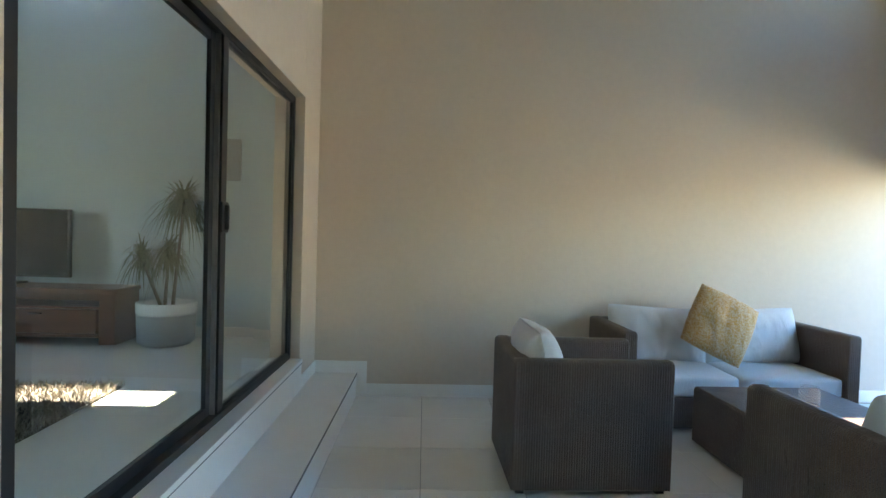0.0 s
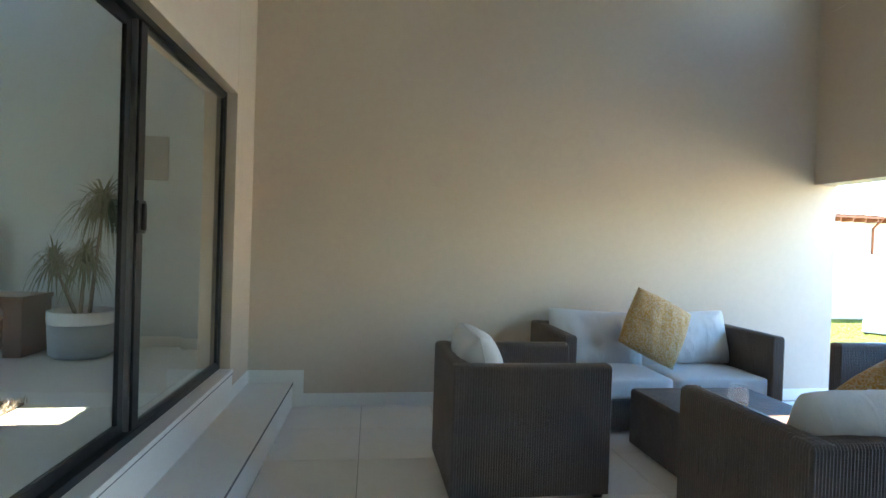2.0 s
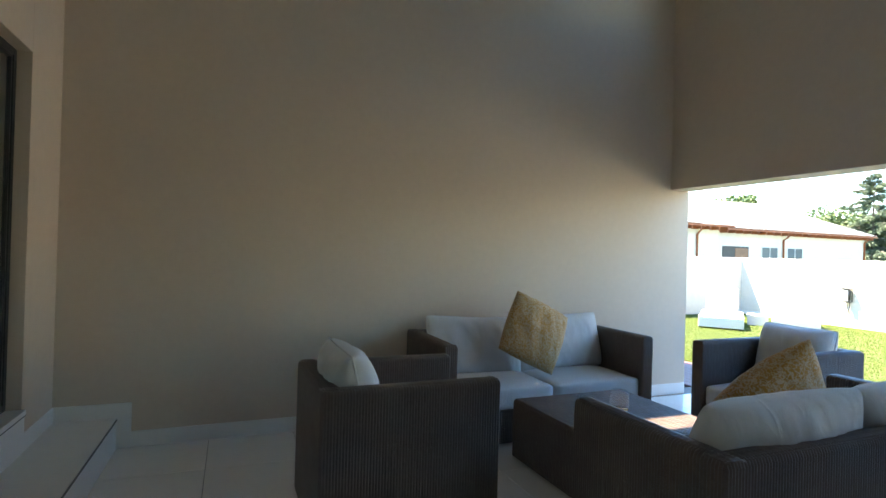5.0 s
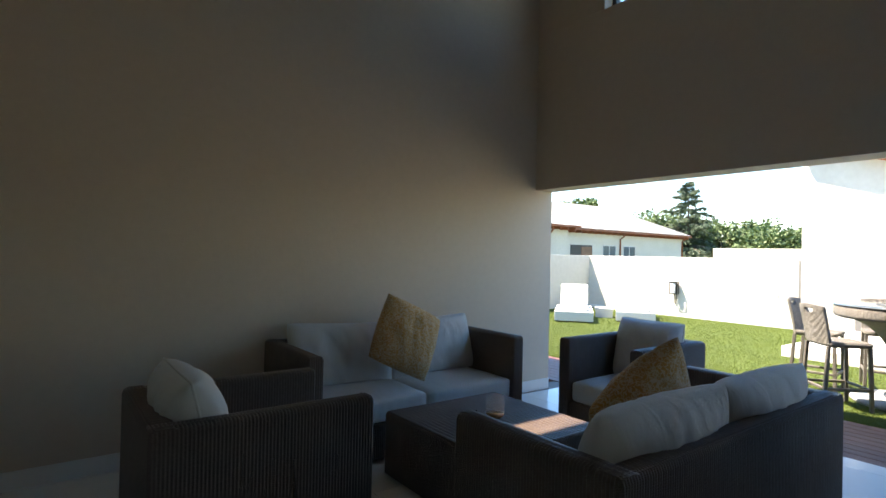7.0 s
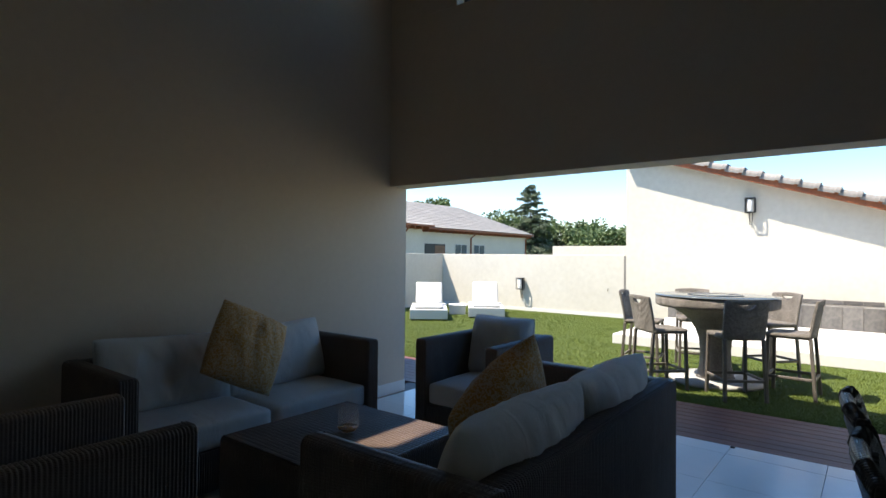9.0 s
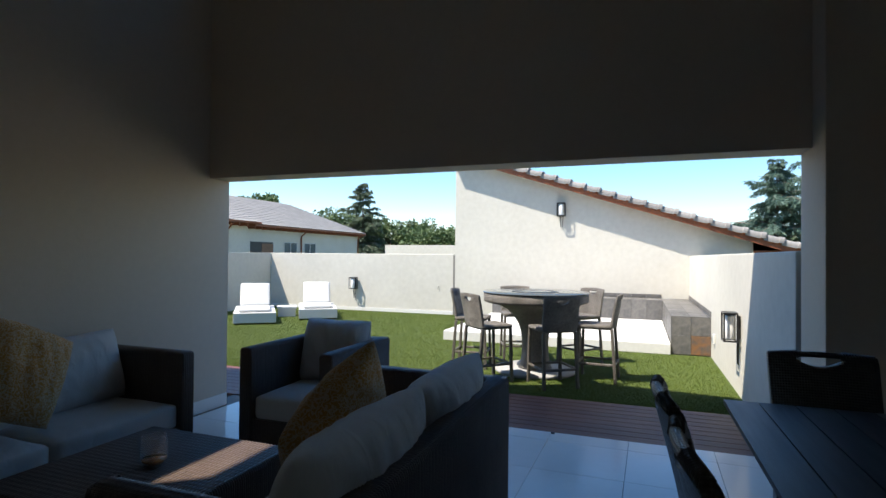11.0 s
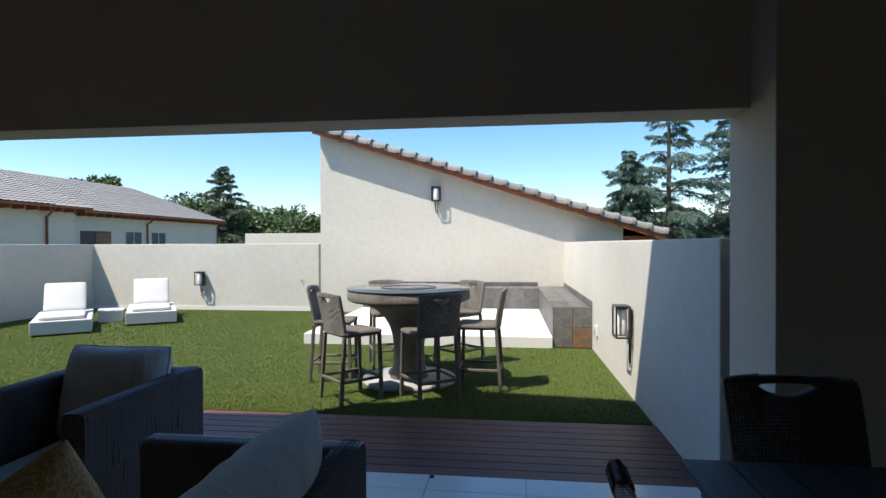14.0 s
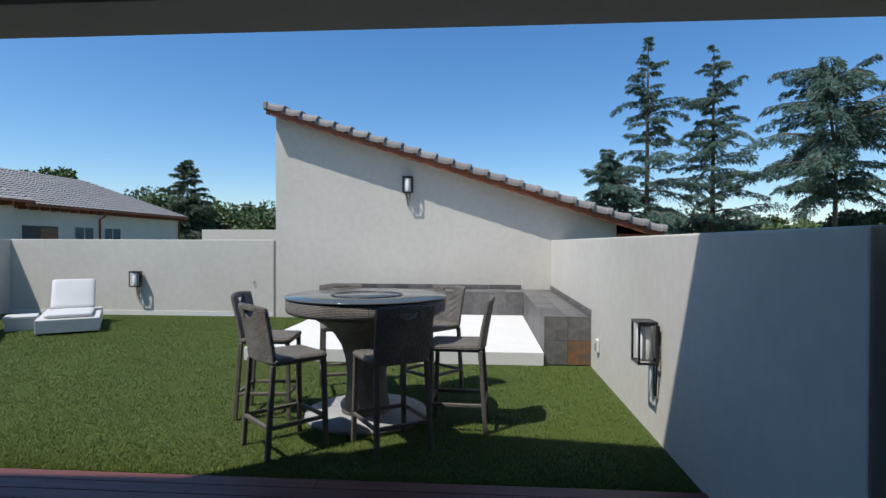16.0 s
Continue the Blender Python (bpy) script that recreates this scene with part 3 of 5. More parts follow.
def gable_house():
    """Outbuilding with a single-pitch roof whose edge tiles show."""
    gx, ya, yb = FAR - 0.05, 5.28, -1.2
    za, slope = 3.93, -0.3195
    house = empty("outbuilding", pose(gx, ya, 0), "cream plastered outbuilding with a grey-tiled single-pitch roof", "building")

    def zz(y):
        return za + slope * (ya - y)
    v, f = [], []
    for x in (0, 6.0):
        v += [(x, 0, -0.1), (x, yb - ya, -0.1), (x, yb - ya, zz(yb)), (x, 0, zz(ya))]
    f = [(0, 1, 2, 3), (7, 6, 5, 4), (0, 4, 5, 1), (1, 5, 6, 2), (2, 6, 7, 3), (3, 7, 4, 0)]
    mesh_object("wall", v, f, PAINT_OUT, house)
    top, low = 0.09, -1.98 - ya
    ang = math.atan(-slope)

    def run(name, x0, x1, lift0, lift1, mat, y0=top, y1=low):
        q = []
        for y in (y0, y1):
            for x, l in ((x0, lift0), (x1, lift0), (x1, lift1), (x0, lift1)):
                q.append((x, y, zz(ya + y) + l))
        return mesh_object(name, q, [(0, 1, 2, 3), (7, 6, 5, 4), (0, 4, 5, 1), (1, 5, 6, 2), (2, 6, 7, 3), (3, 7, 4, 0)], mat, house)
    run("barge_board", -0.265, -0.225, -0.09, 0.06, FASCIA)
    run("soffit", -0.219, 6.1, 0.005, 0.06, FASCIA)
    run("roof_deck", -0.21, 6.2, 0.065, 0.12, ROOF_TILE)
    tagged(boxes("fascia", [(-0.12, 6.0, yb - ya - 0.74, yb - ya - 0.003, zz(yb) - 0.36, zz(yb) - 0.24)], FASCIA, parent=house), "red-brown timber eaves")
    # edge tiles: a bent cover whose lower end stands proud of the next
    length = math.hypot(top - low, slope * (top - low))
    count = 23
    pitch = length / count
    r = 0.085
    prof = []
    for k in range(7):
        t = math.pi * (0.0 + 0.5 * k / 6)
        prof.append((-r * math.cos(t) - 0.205, r * math.sin(t)))
    prof = [(-0.29, -0.045)] + prof + [(0.10, r)]
    verts, faces = [], []
    n = len(prof)
    for s, g in ((0.0, 0.0), (0.80, 0.016), (0.81, 0.034), (1.05, 0.040)):
        for x, z in prof:
            verts.append((x - (g if x < -0.24 else 0), -s * pitch, z + g))
    for j in range(3):
        for i in range(n - 1):
            faces.append((j * n + i, j * n + i + 1, (j + 1) * n + i + 1, (j + 1) * n + i))
    faces.append(tuple(3 * n + i for i in range(n)))
    faces.append(tuple(range(n - 1, -1, -1)))
    me = None
    for k in range(count):
        y = top - k * (top - low) / count
        if me is None:
            ob = mesh_object("roof_tile", verts, faces, ROOF_TILE, house)
            me = ob.data
        else:
            ob = new("roof_tile", me)
            ob.parent = house
        ob.matrix_basis = pose(0, y, zz(ya + y) + 0.055, 0, 0, 0) @ Matrix.Rotation(ang, 4, "X")
    boxes("ridge_cap", [(-0.31, 6.2, 0.06, 0.14, za + 0.02, za + 0.17)], ROOF_TILE, bevel=0.02, parent=house)
    structure(boxes("wall_joint", [(FAR - 0.03, FAR - 0.005, 5.29, 5.335, -0.1, 1.47)], GROUT), "dark joint strip between wall and outbuilding", "trim")


gable_house()


# ---- built-in seat and slab ----
slab = structure(boxes("seating_slab", [(9.86, FAR - 0.051, 0.555, 4.2, -0.011, 0.15)], SLAB_WHITE, bevel=0.008), "raised white cement slab in the seating nook", "slab")


def seat_block(name, x0, x1, y0, y1, z1):
    ob = structure(boxes(name, [(x0 + 0.014, x1, y0, y1, -0.011, z1 - 0.014)], GROUT), "slate-tiled built-in garden bench", "bench")
    return ob


bench_a = seat_block("garden_bench_side", 9.9, FAR - 0.06, 0.001, 0.534, 0.573)
bench_b = seat_block("garden_bench_back", 13.13, FAR - 0.061, 0.536, 4.19, 0.573)


def slate_tiles(parent, cells, thickness):
    """Each cell: centre, width, height and the matrix that turns it on to its face."""
    for cx, cy, w, h, m, rust in cells:
        bm = bmesh.new()
        add_box(bm, -w / 2 + 0.002, w / 2 - 0.002, -h / 2 + 0.002, h / 2 - 0.002, 0, thickness)
        for v in bm.verts:
            if v.co.z > thickness / 2:
                v.co.z += random.uniform(-0.0015, 0.0015)
        bmesh.ops.bevel(bm, geom=bm.edges[:], offset=0.002, segments=1, affect="EDGES")
        ob = from_bmesh("tile", bm, RUST_SLATE if rust else SLATE, parent)
        ob.matrix_basis = m


def spans(a, b, step):
    n = max(1, round((b - a) / step))
    return [(a + (b - a) * (i + 0.5) / n, (b - a) / n) for i in range(n)]


cells = []
for cy, h in spans(0.001, 0.545, 0.29):                       # end face of the side bench
    for cz, w in spans(0.0, 0.572, 0.29):
        cells.append((0, 0, h, w, pose(9.914, cy, cz, 90, 0, -90), cz < 0.3 and cy < 0.27))
for cx, w in spans(9.9, 13.13, 0.30):                         # long face
    for cz, h in spans(0.15, 0.572, 0.29):
        cells.append((0, 0, w, h, pose(cx, 0.534, cz, 90, 0, 180), False))
for cx, w in spans(9.9, FAR - 0.06, 0.30):                    # top
    for cy, h in spans(0.012, 0.547, 0.29):
        cells.append((0, 0, w, h, pose(cx, cy, 0.559), False))
for cx, w in spans(9.9, FAR - 0.06, 0.30):                    # upstand on the wall
    cells.append((0, 0, w, 0.085, pose(cx, 0.0, 0.618, 90, 0, 180), False))
slate_tiles(bench_a, cells, 0.012)
cells = []
for cy, w in spans(0.548, 4.19, 0.30):
    for cz, h in spans(0.15, 0.572, 0.29):
        cells.append((0, 0, w, h, pose(13.144, cy, cz, 90, 0, -90), False))
    for cx, h in spans(13.131, FAR - 0.062, 0.29):
        cells.append((0, 0, h, w, pose(cx, cy, 0.559), False))
    cells.append((0, 0, w, 0.085, pose(FAR - 0.0505, cy, 0.618, 90, 0, -90), False))
slate_tiles(bench_b, cells, 0.012)


# ---- wall lanterns ----
def lantern(m):
    lamp = empty("wall_lantern", m, "black metal wall lantern with an opal glass cylinder", "wall lamp", "garden wall lanterns")
    w, h, d = 0.19, 0.31, 0.17
    t = 0.016
    rows = []
    for x in (-w / 2, w / 2 - t):
        for y in (0.03, d - t):
            rows.append((x, x + t, y, y + t, -h / 2 + t, h / 2 - t))
    for z in (-h / 2, h / 2 - t):
        rows += [(-w / 2, w / 2, 0.03, 0.03 + t, z, z + t), (-w / 2, w / 2, d - t, d, z, z + t),
                 (-w / 2, -w / 2 + t, 0.03 + t, d - t, z, z + t), (w / 2 - t, w / 2, 0.03 + t, d - t, z, z + t)]
    boxes("cage", rows, BLACK_FRAME, bevel=0.002, parent=lamp)
    boxes("cap", [(-w / 2 + 0.02, w / 2 - 0.02, 0.05, d - 0.02, h / 2 - 0.03, h / 2 - 0.002)], BLACK_FRAME, bevel=0.003, parent=lamp)
    boxes("back_plate", [(-0.04, 0.04, 0.0, 0.029, -0.12, 0.12)], BLACK_FRAME, bevel=0.003, parent=lamp)
    g = lathe("opal_glass", [(0.05, -h / 2 + 0.02), (0.055, -h / 2 + 0.04), (0.055, h / 2 - 0.05), (0.045, h / 2 - 0.032)], OPAL, lamp, 20)
    g.location = (0, 0.1, 0)
    tube("bracket", [(0.03, 0.012, -0.10), (0.03, 0.02, -h / 2 - 0.04), (0.02, 0.02, -h / 2 - 0.24), (-0.02, 0.02, -h / 2 - 0.24), (-0.03, 0.02, -h / 2 - 0.04), (-0.03, 0.012, -0.10)], 0.007, BLACK_FRAME, lamp, 6)
    return lamp


first = lantern(pose(7.5, 0.0, 0.72))
copy_thing(first, pose(FAR - 0.05, 2.69, 2.54, 0, 0, 90))
copy_thing(first, pose(FAR, 8.1, 0.71, 0, 0, 90))
switch = empty("outdoor_socket", pose(9.5, 0.0, 0.31), "small white weatherproof wall socket", "socket")
boxes("cover", [(-0.05, 0.05, 0.0, 0.03, -0.07, 0.07)], POT_WHITE, bevel=0.008, parent=switch)
boxes("flap", [(-0.035, 0.035, 0.0305, 0.04, -0.05, 0.03)], POT_GREY, bevel=0.003, parent=switch)


hook = empty("wall_hook", pose(FAR, 5.72, 0.66), "small dark metal hook on the garden wall", "hook")
tube("shank", [(0.0, 0, 0.02), (-0.02, 0.005, 0.02), (-0.025, 0.01, -0.02), (-0.02, 0.015, -0.05)], 0.006, BLACK_FRAME, hook, 6)
plug = empty("floor_plug", pose(5.515, 1.665, 0.0), "small black cap on the floor tiles", "cap")
lathe("cap", [(0.016, 0.0002), (0.017, 0.006), (0.012, 0.011), (0.003, 0.012)], NEAR_BLACK, plug, 14)
structure(boxes("plinth_garden", [(FAR - 0.012, FAR - 0.001, 5.35, GARDEN_N - 0.002, -0.011, 0.075)], SLAB_WHITE), "pale plinth strip at the foot of the garden wall", "trim")


# ---- lounge furniture ----
def lounge_seat(name, L, D, seats, m, label, category, group, plump=1.0, puff=4.0, slump=0.0, folds=0.5):
    """Wicker seat: front towards -y, centre of the base at the origin."""
    H, T, S = 0.765, 0.10, 0.26
    it = empty(name, m, label, category, group)
    x0, x1, y0, y1 = -L / 2, L / 2, -D / 2, D / 2
    r = 0.022
    foot = 0.03

    def over(t, inner):
        return [(0, foot), (0, 0.25), (0, H - r), (0.3 * r, H - 0.3 * r), (r, H), (t - r, H), (t - 0.3 * r, H - 0.3 * r), (t, H - r), (t, inner)]
    g = 0.006
    boxes("frame_core", [(x0 + g, x1 - g, y1 - T + g, y1 - g, foot, H - g), (x0 + g, x0 + T - g, y0 + g, y1 - T + g, foot, H - g),
                         (x1 - T + g, x1 - g, y0 + g, y1 - T + g, foot, H - g), (x0 + T - g, x1 - T + g, y0 + 0.02, y1 - T + g, foot + 0.03, S)],
          WICKER, bevel=0.004, parent=it)
    panels = [((x1, y1, 0), (x0, y1, 0), (0, -1, 0), over(T, S)),
              ((x0, y1, 0), (x0, y0, 0), (1, 0, 0), over(T, S)),
              ((x1, y0, 0), (x1, y1, 0), (-1, 0, 0), over(T, S)),
              ((x0 + T, y0 + 0.012, 0), (x1 - T, y0 + 0.012, 0), (0, 1, 0), [(0, foot), (0, S - 0.01), (0.01, S)])]
    for a in (x0 + 0.004, x1 - T + 0.004):
        panels.append(((a, y0, 0), (a + T - 0.008, y0, 0), (0, 1, 0), [(0, foot), (0, 0.4), (0, H - r), (0.3 * r, H - 0.25 * r), (r, H)]))
    rib_panels("wicker_cover", panels, WICKER, it)
    # slack strands on the arms' outer faces
    rng = random.Random(len(name) + int(L * 100))
    verts, faces = [], []
    for sx, sgn in ((x0, -1), (x1, 1)):
        for k in range(13):
            y = rng.uniform(y0 + 0.15, y1 - 0.2)
            za = rng.uniform(0.36, 0.5)
            zb = za + rng.uniform(0.05, 0.16)
            lean = rng.uniform(-0.02, 0.02)
            b = len(verts)
            for yy, z in ((y, za), (y + 0.006, za), (y + 0.006 + lean, zb), (y + lean, zb)):
                verts.append((sx + sgn * 0.009, yy, z))
                verts.append((sx + sgn * 0.003, yy, z))
            faces += [(b, b + 2, b + 4, b + 6), (b, b + 1, b + 3, b + 2), (b + 4, b + 5, b + 7, b + 6), (b + 2, b + 3, b + 5, b + 4), (b + 6, b + 7, b + 1, b)]
    mesh_object("slack_strands", verts, faces, WICKER, it)["kind"] = "stuff"
    for x in (x0 + 0.05, x1 - 0.05):
        for y in (y0 + 0.05, y1 - 0.05):
            boxes("foot", [(x - 0.025, x + 0.025, y - 0.025, y + 0.025, 0.0, foot + 0.002)], BLACK_FRAME, parent=it)
    w = (L - 2 * T - 0.012) / seats
    for k in range(seats):
        a = x0 + T + 0.006 + k * w
        slab_cushion("seat_cushion", a + 0.004, a + w - 0.004, y0 + 0.015, y1 - T - 0.005, S + 0.002, S + 0.17, CLOTH, it, seed=k + 1 + len(name))
        wide = w + 0.03 + 0.14 * (plump - 1)
        tall = 0.52 - slump
        p = pillow("back_cushion", wide, tall, 0.21 * plump, CLOTH, it, seed=k * 5 + 2 + len(name), wrinkle=0.019, n=44, square=puff, corner=0.05, folds=folds)
        if folds < 1:
            piping(p, wide, tall, 0.06)
        roll = 0 if seats == 1 else (2.5 if k == 0 else -2.5) * slump / 0.03
        p.matrix_basis = pose(a + w / 2, y1 - T - 0.115, S + 0.17 + tall / 2 - 0.025, -14, roll, 0)
    return it


sofa_n = lounge_seat("sofa", 1.88, 0.80, 2, pose(3.04, 4.305, 0), "dark brown wicker two-seat sofa with pale grey cushions by the wall", "sofa", "wicker sofas", 1.2, 2.6, 0.03, 0.7)
sofa_s = lounge_seat("sofa", 1.88, 0.80, 2, pose(3.105, 2.10, 0, 0, 0, 180), "dark brown wicker two-seat sofa with pale grey cushions facing the table", "sofa", "wicker sofas", 1.42, 2.3, 0.0, 1.5)
chair_w = lounge_seat("armchair", 0.76, 0.92, 1, pose(1.54, 3.29, 0, 0, 0, 90), "dark brown wicker armchair with one plump grey cushion", "armchair", "wicker armchairs", 1.3, 3.2)
chair_e = lounge_seat("armchair", 0.76, 0.88, 1, pose(4.64, 3.32, 0, 0, 0, -90), "dark brown wicker armchair with pale grey seat and back cushions", "armchair", "wicker armchairs", 1.2, 3.4)


def throw_pillow(m, seed):
    ob = pillow("throw_pillow", 0.54, 0.54, 0.24, PRINT, None, seed=seed, wrinkle=0.024, pinch=-0.03, square=2.2, n=40, corner=0.0, folds=0.6)
    ob.matrix_world = m
    return tagged(ob, "mustard and cream printed throw pillow leaning on a sofa", "pillow", "mustard throw pillows")


throw_pillow(Matrix.Translation((3.01, 4.19, 0.79)) @ Matrix.Rotation(radians(-16), 4, "X") @ Matrix.Rotation(radians(27), 4, "Y") @ Matrix.Diagonal((0.95, 1.0, 0.95, 1)), 4)
throw_pillow(Matrix.Translation((3.13, 2.25, 0.685)) @ Matrix.Rotation(radians(-4), 4, "Z") @ Matrix.Rotation(radians(20), 4, "X") @ Matrix.Rotation(radians(-36), 4, "Y") @ Matrix.Diagonal((1.08, 1.1, 1.08, 1)), 7)


def coffee_table():
    x0, x1, y0, y1, h = 2.56, 3.49, 2.74, 3.72, 0.41
    cx, cy = (x0 + x1) / 2, (y0 + y1) / 2
    it = empty("coffee_table", pose(cx, cy, 0), "low square dark brown wicker coffee table", "table")
    a, b = (x1 - x0) / 2, (y1 - y0) / 2
    boxes("core", [(-a + 0.006, a - 0.006, -b + 0.006, b - 0.006, 0.02, h - 0.006)], WICKER, bevel=0.005, parent=it)
    side = [(0, 0.02), (0, h - 0.02), (0.006, h - 0.006), (0.02, h)]
    rib_panels("wicker_sides", [((-a, -b, 0), (a, -b, 0), (0, 1, 0), side), ((a, -b, 0), (a, b, 0), (-1, 0, 0), side),
                                ((a, b, 0), (-a, b, 0), (0, -1, 0), side), ((-a, b, 0), (-a, -b, 0), (1, 0, 0), side)], WICKER, it)
    rib_panels("wicker_top", [((a - 0.01, -b + 0.01, 0), (a - 0.01, b - 0.01, 0), (-1, 0, 0), [(0, h), (2 * a - 0.02, h)], 0.021, 0.008)], WICKER, it)
    return it


coffee_table()
tumbler = empty("glass_tumbler", pose(3.04, 3.21, 0.4165), "clear stemless glass with a little amber drink on the coffee table", "glass")
g = 1.28
lathe("bowl", [(r * g * 1.15, z * g) for r, z in ((0.024, 0.0), (0.034, 0.006), (0.043, 0.04), (0.042, 0.075), (0.036, 0.115), (0.0352, 0.115), (0.0412, 0.075), (0.0422, 0.04), (0.033, 0.008), (0.005, 0.006))], TUMBLER, tumbler, 40)
lathe("drink", [(r * g * 1.14, z * g) for r, z in ((0.028, 0.0085), (0.037, 0.02), (0.039, 0.026), (0.004, 0.0263))], AMBER, tumbler, 40)
for child in tumbler.children:
    child.visible_shadow = False


# ---- dining set ----
def dining_table():
    x0, x1, y0, y1, h = 1.75, 4.06, -0.62, 0.615, 0.742
    it = empty("dining_table", pose((x0 + x1) / 2, (y0 + y1) / 2, 0), "black slatted outdoor dining table", "table")
    a, b = (x1 - x0) / 2, (y1 - y0) / 2
    n = 8
    w = 2 * b / n
    for k in range(n):
        boxes("slat", [(-a, a, -b + k * w + 0.003, -b + (k + 1) * w - 0.003, h - 0.022, h)], DARK_TABLE, parent=it)
    boxes("under_board", [(-a + 0.02, a - 0.02, -b + 0.02, b - 0.02, h - 0.03, h - 0.0225)], BLACK_FRAME, parent=it)
    boxes("apron", [(-a + 0.06, a - 0.06, b - 0.09, b - 0.05, h - 0.10, h - 0.031), (-a + 0.06, a - 0.06, -b + 0.05, -b + 0.09, h - 0.10, h - 0.031),
                    (-a + 0.06, -a + 0.10, -b + 0.09, b - 0.09, h - 0.10, h - 0.031), (a - 0.10, a - 0.06, -b + 0.09, b - 0.09, h - 0.10, h - 0.031)], BLACK_FRAME, parent=it)
    for x in (-a + 0.28, a - 0.35):
        for y in (-b + 0.16, b - 0.23):
            boxes("leg", [(x, x + 0.07, y, y + 0.07, 0.0, h - 0.031)], BLACK_FRAME, bevel=0.003, parent=it)


dining_table()


def back_shell(name, w, z0, z1, y_low, y_high, slot_w, slot_top, mat, parent, thick=0.032, bow=0.03):
    """A woven chair back with a hand slot under its top rail."""
    nx, nz = 40, 44
    verts, faces = [], []
    keep = {}
    row = (z1 - z0) / nz
    high = round((slot_top - z0) / row)
    low = high - max(2, round(0.05 / row))
    fade = 10

    def spot(i, j, s):
        u, v = i / nx, j / nz
        x = (u - 0.5) * w * (1 - 0.05 * (1 - v))
        z = z0 + (z1 - z0) * v - 0.012 * (2 * u - 1) ** 2 * v
        across = (u - 0.5) * w / (slot_w / 2)
        if abs(across) < 1.05 and low - fade < j <= low:     # the slot's lower lip is a shallow curve
            z += (high - low - 0.4) * row * min(1.0, across * across) * (j - low + fade) / fade
        rr = 1 - max(0, (v - 0.93) / 0.07) ** 2 * 0.5
        return (x, y_low + (y_high - y_low) * v ** 1.2 + bow * (1 - (2 * u - 1) ** 2) + s * thick / 2 * rr, z)

    def hole(i, j):
        return abs((i + 0.5) / nx - 0.5) * w < slot_w / 2 and low <= j < high
    for s in (1, -1):
        for i in range(nx + 1):
            for j in range(nz + 1):
                keep[(s, i, j)] = len(verts)
                verts.append(spot(i, j, s))
    solid = {(i, j) for i in range(nx) for j in range(nz) if not hole(i, j)}
    for i, j in solid:
        q = [(i, j), (i + 1, j), (i + 1, j + 1), (i, j + 1)]
        faces.append([keep[(1, *p)] for p in q][::-1])
        faces.append([keep[(-1, *p)] for p in q])
        for (a, b), o in (((q[0], q[1]), (i, j - 1)), ((q[1], q[2]), (i + 1, j)), ((q[2], q[3]), (i, j + 1)), ((q[3], q[0]), (i - 1, j))):
            if o not in solid:
                faces.append([keep[(1, *a)], keep[(1, *b)], keep[(-1, *b)], keep[(-1, *a)]])
    ob = mesh_object(name, verts, faces, mat, parent, True)
    return ob


def braid(name, a, b, radius, mat, parent, turns=7):
    """A plaited edge: three strands wound round the line from a to b."""
    a, b = Vector(a), Vector(b)
    along = (b - a).normalized()
    u = along.orthogonal().normalized()
    v = along.cross(u)
    verts, faces = [], []
    n, sides = 40, 6
    for strand in range(3):
        base = len(verts)
        for i in range(n + 1):
            t = i / n
            ph = 6.283 * (turns * t + strand / 3)
            c = a + (b - a) * t + (u * math.cos(ph) + v * math.sin(ph)) * radius * 0.5
            for k in range(sides):
                q = 6.283 * k / sides
                verts.append(c + (u * math.cos(q) + v * math.sin(q)) * radius * 0.62)
        for i in range(n):
            for k in range(sides):
                p, r = base + i * sides + k, base + i * sides + (k + 1) % sides
                faces.append((p, r, r + sides, p + sides))
        faces.append(tuple(base + k for k in range(sides - 1, -1, -1)))
        faces.append(tuple(base + n * sides + k for k in range(sides)))
    return mesh_object(name, verts, faces, mat, parent, True)


def dining_chair(m):
    it = empty("dining_chair", m, "dark woven dining chair with a hand slot in its back", "chair", "chairs round the dining table")
    back_shell("backrest", 0.49, 0.40, 0.955, 0.145, 0.275, 0.23, 0.928, WICKER_BLACK, it, 0.05)
    slab_cushion("seat", -0.24, 0.24, -0.28, 0.12, 0.39, 0.455, WICKER_BLACK, it, crown=-0.012)
    tube("slot_grip", [(-0.118, 0.296, 0.938), (-0.06, 0.302, 0.941), (0.06, 0.302, 0.941), (0.118, 0.296, 0.938)], 0.014, GRIP, it, 10)
    for sx in (-1, 1):
        braid("braided_rim", (sx * 0.236, 0.277, 0.928), (sx * 0.10, 0.297, 0.938), 0.023, WICKER_BLACK, it, 3.5)
    for x in (-0.225, 0.225):
        for y, lean in ((-0.25, -0.01), (0.11, 0.07)):
            tube("leg", [(x * 0.93, y, 0.42), (x, y + lean, 0.0)], 0.018, WICKER_BLACK, it, 8)
    return it


one = dining_chair(pose(3.28, 0.64, 0, 0, 0, 4))
copy_thing(one, pose(2.68, 0.605, 0, 0, 0, 4))
copy_thing(one, pose(4.10, 0.11, 0, 0, 0, -88))


# ---- bar set on the lawn ----
BARX, BARY = 7.92, 2.25


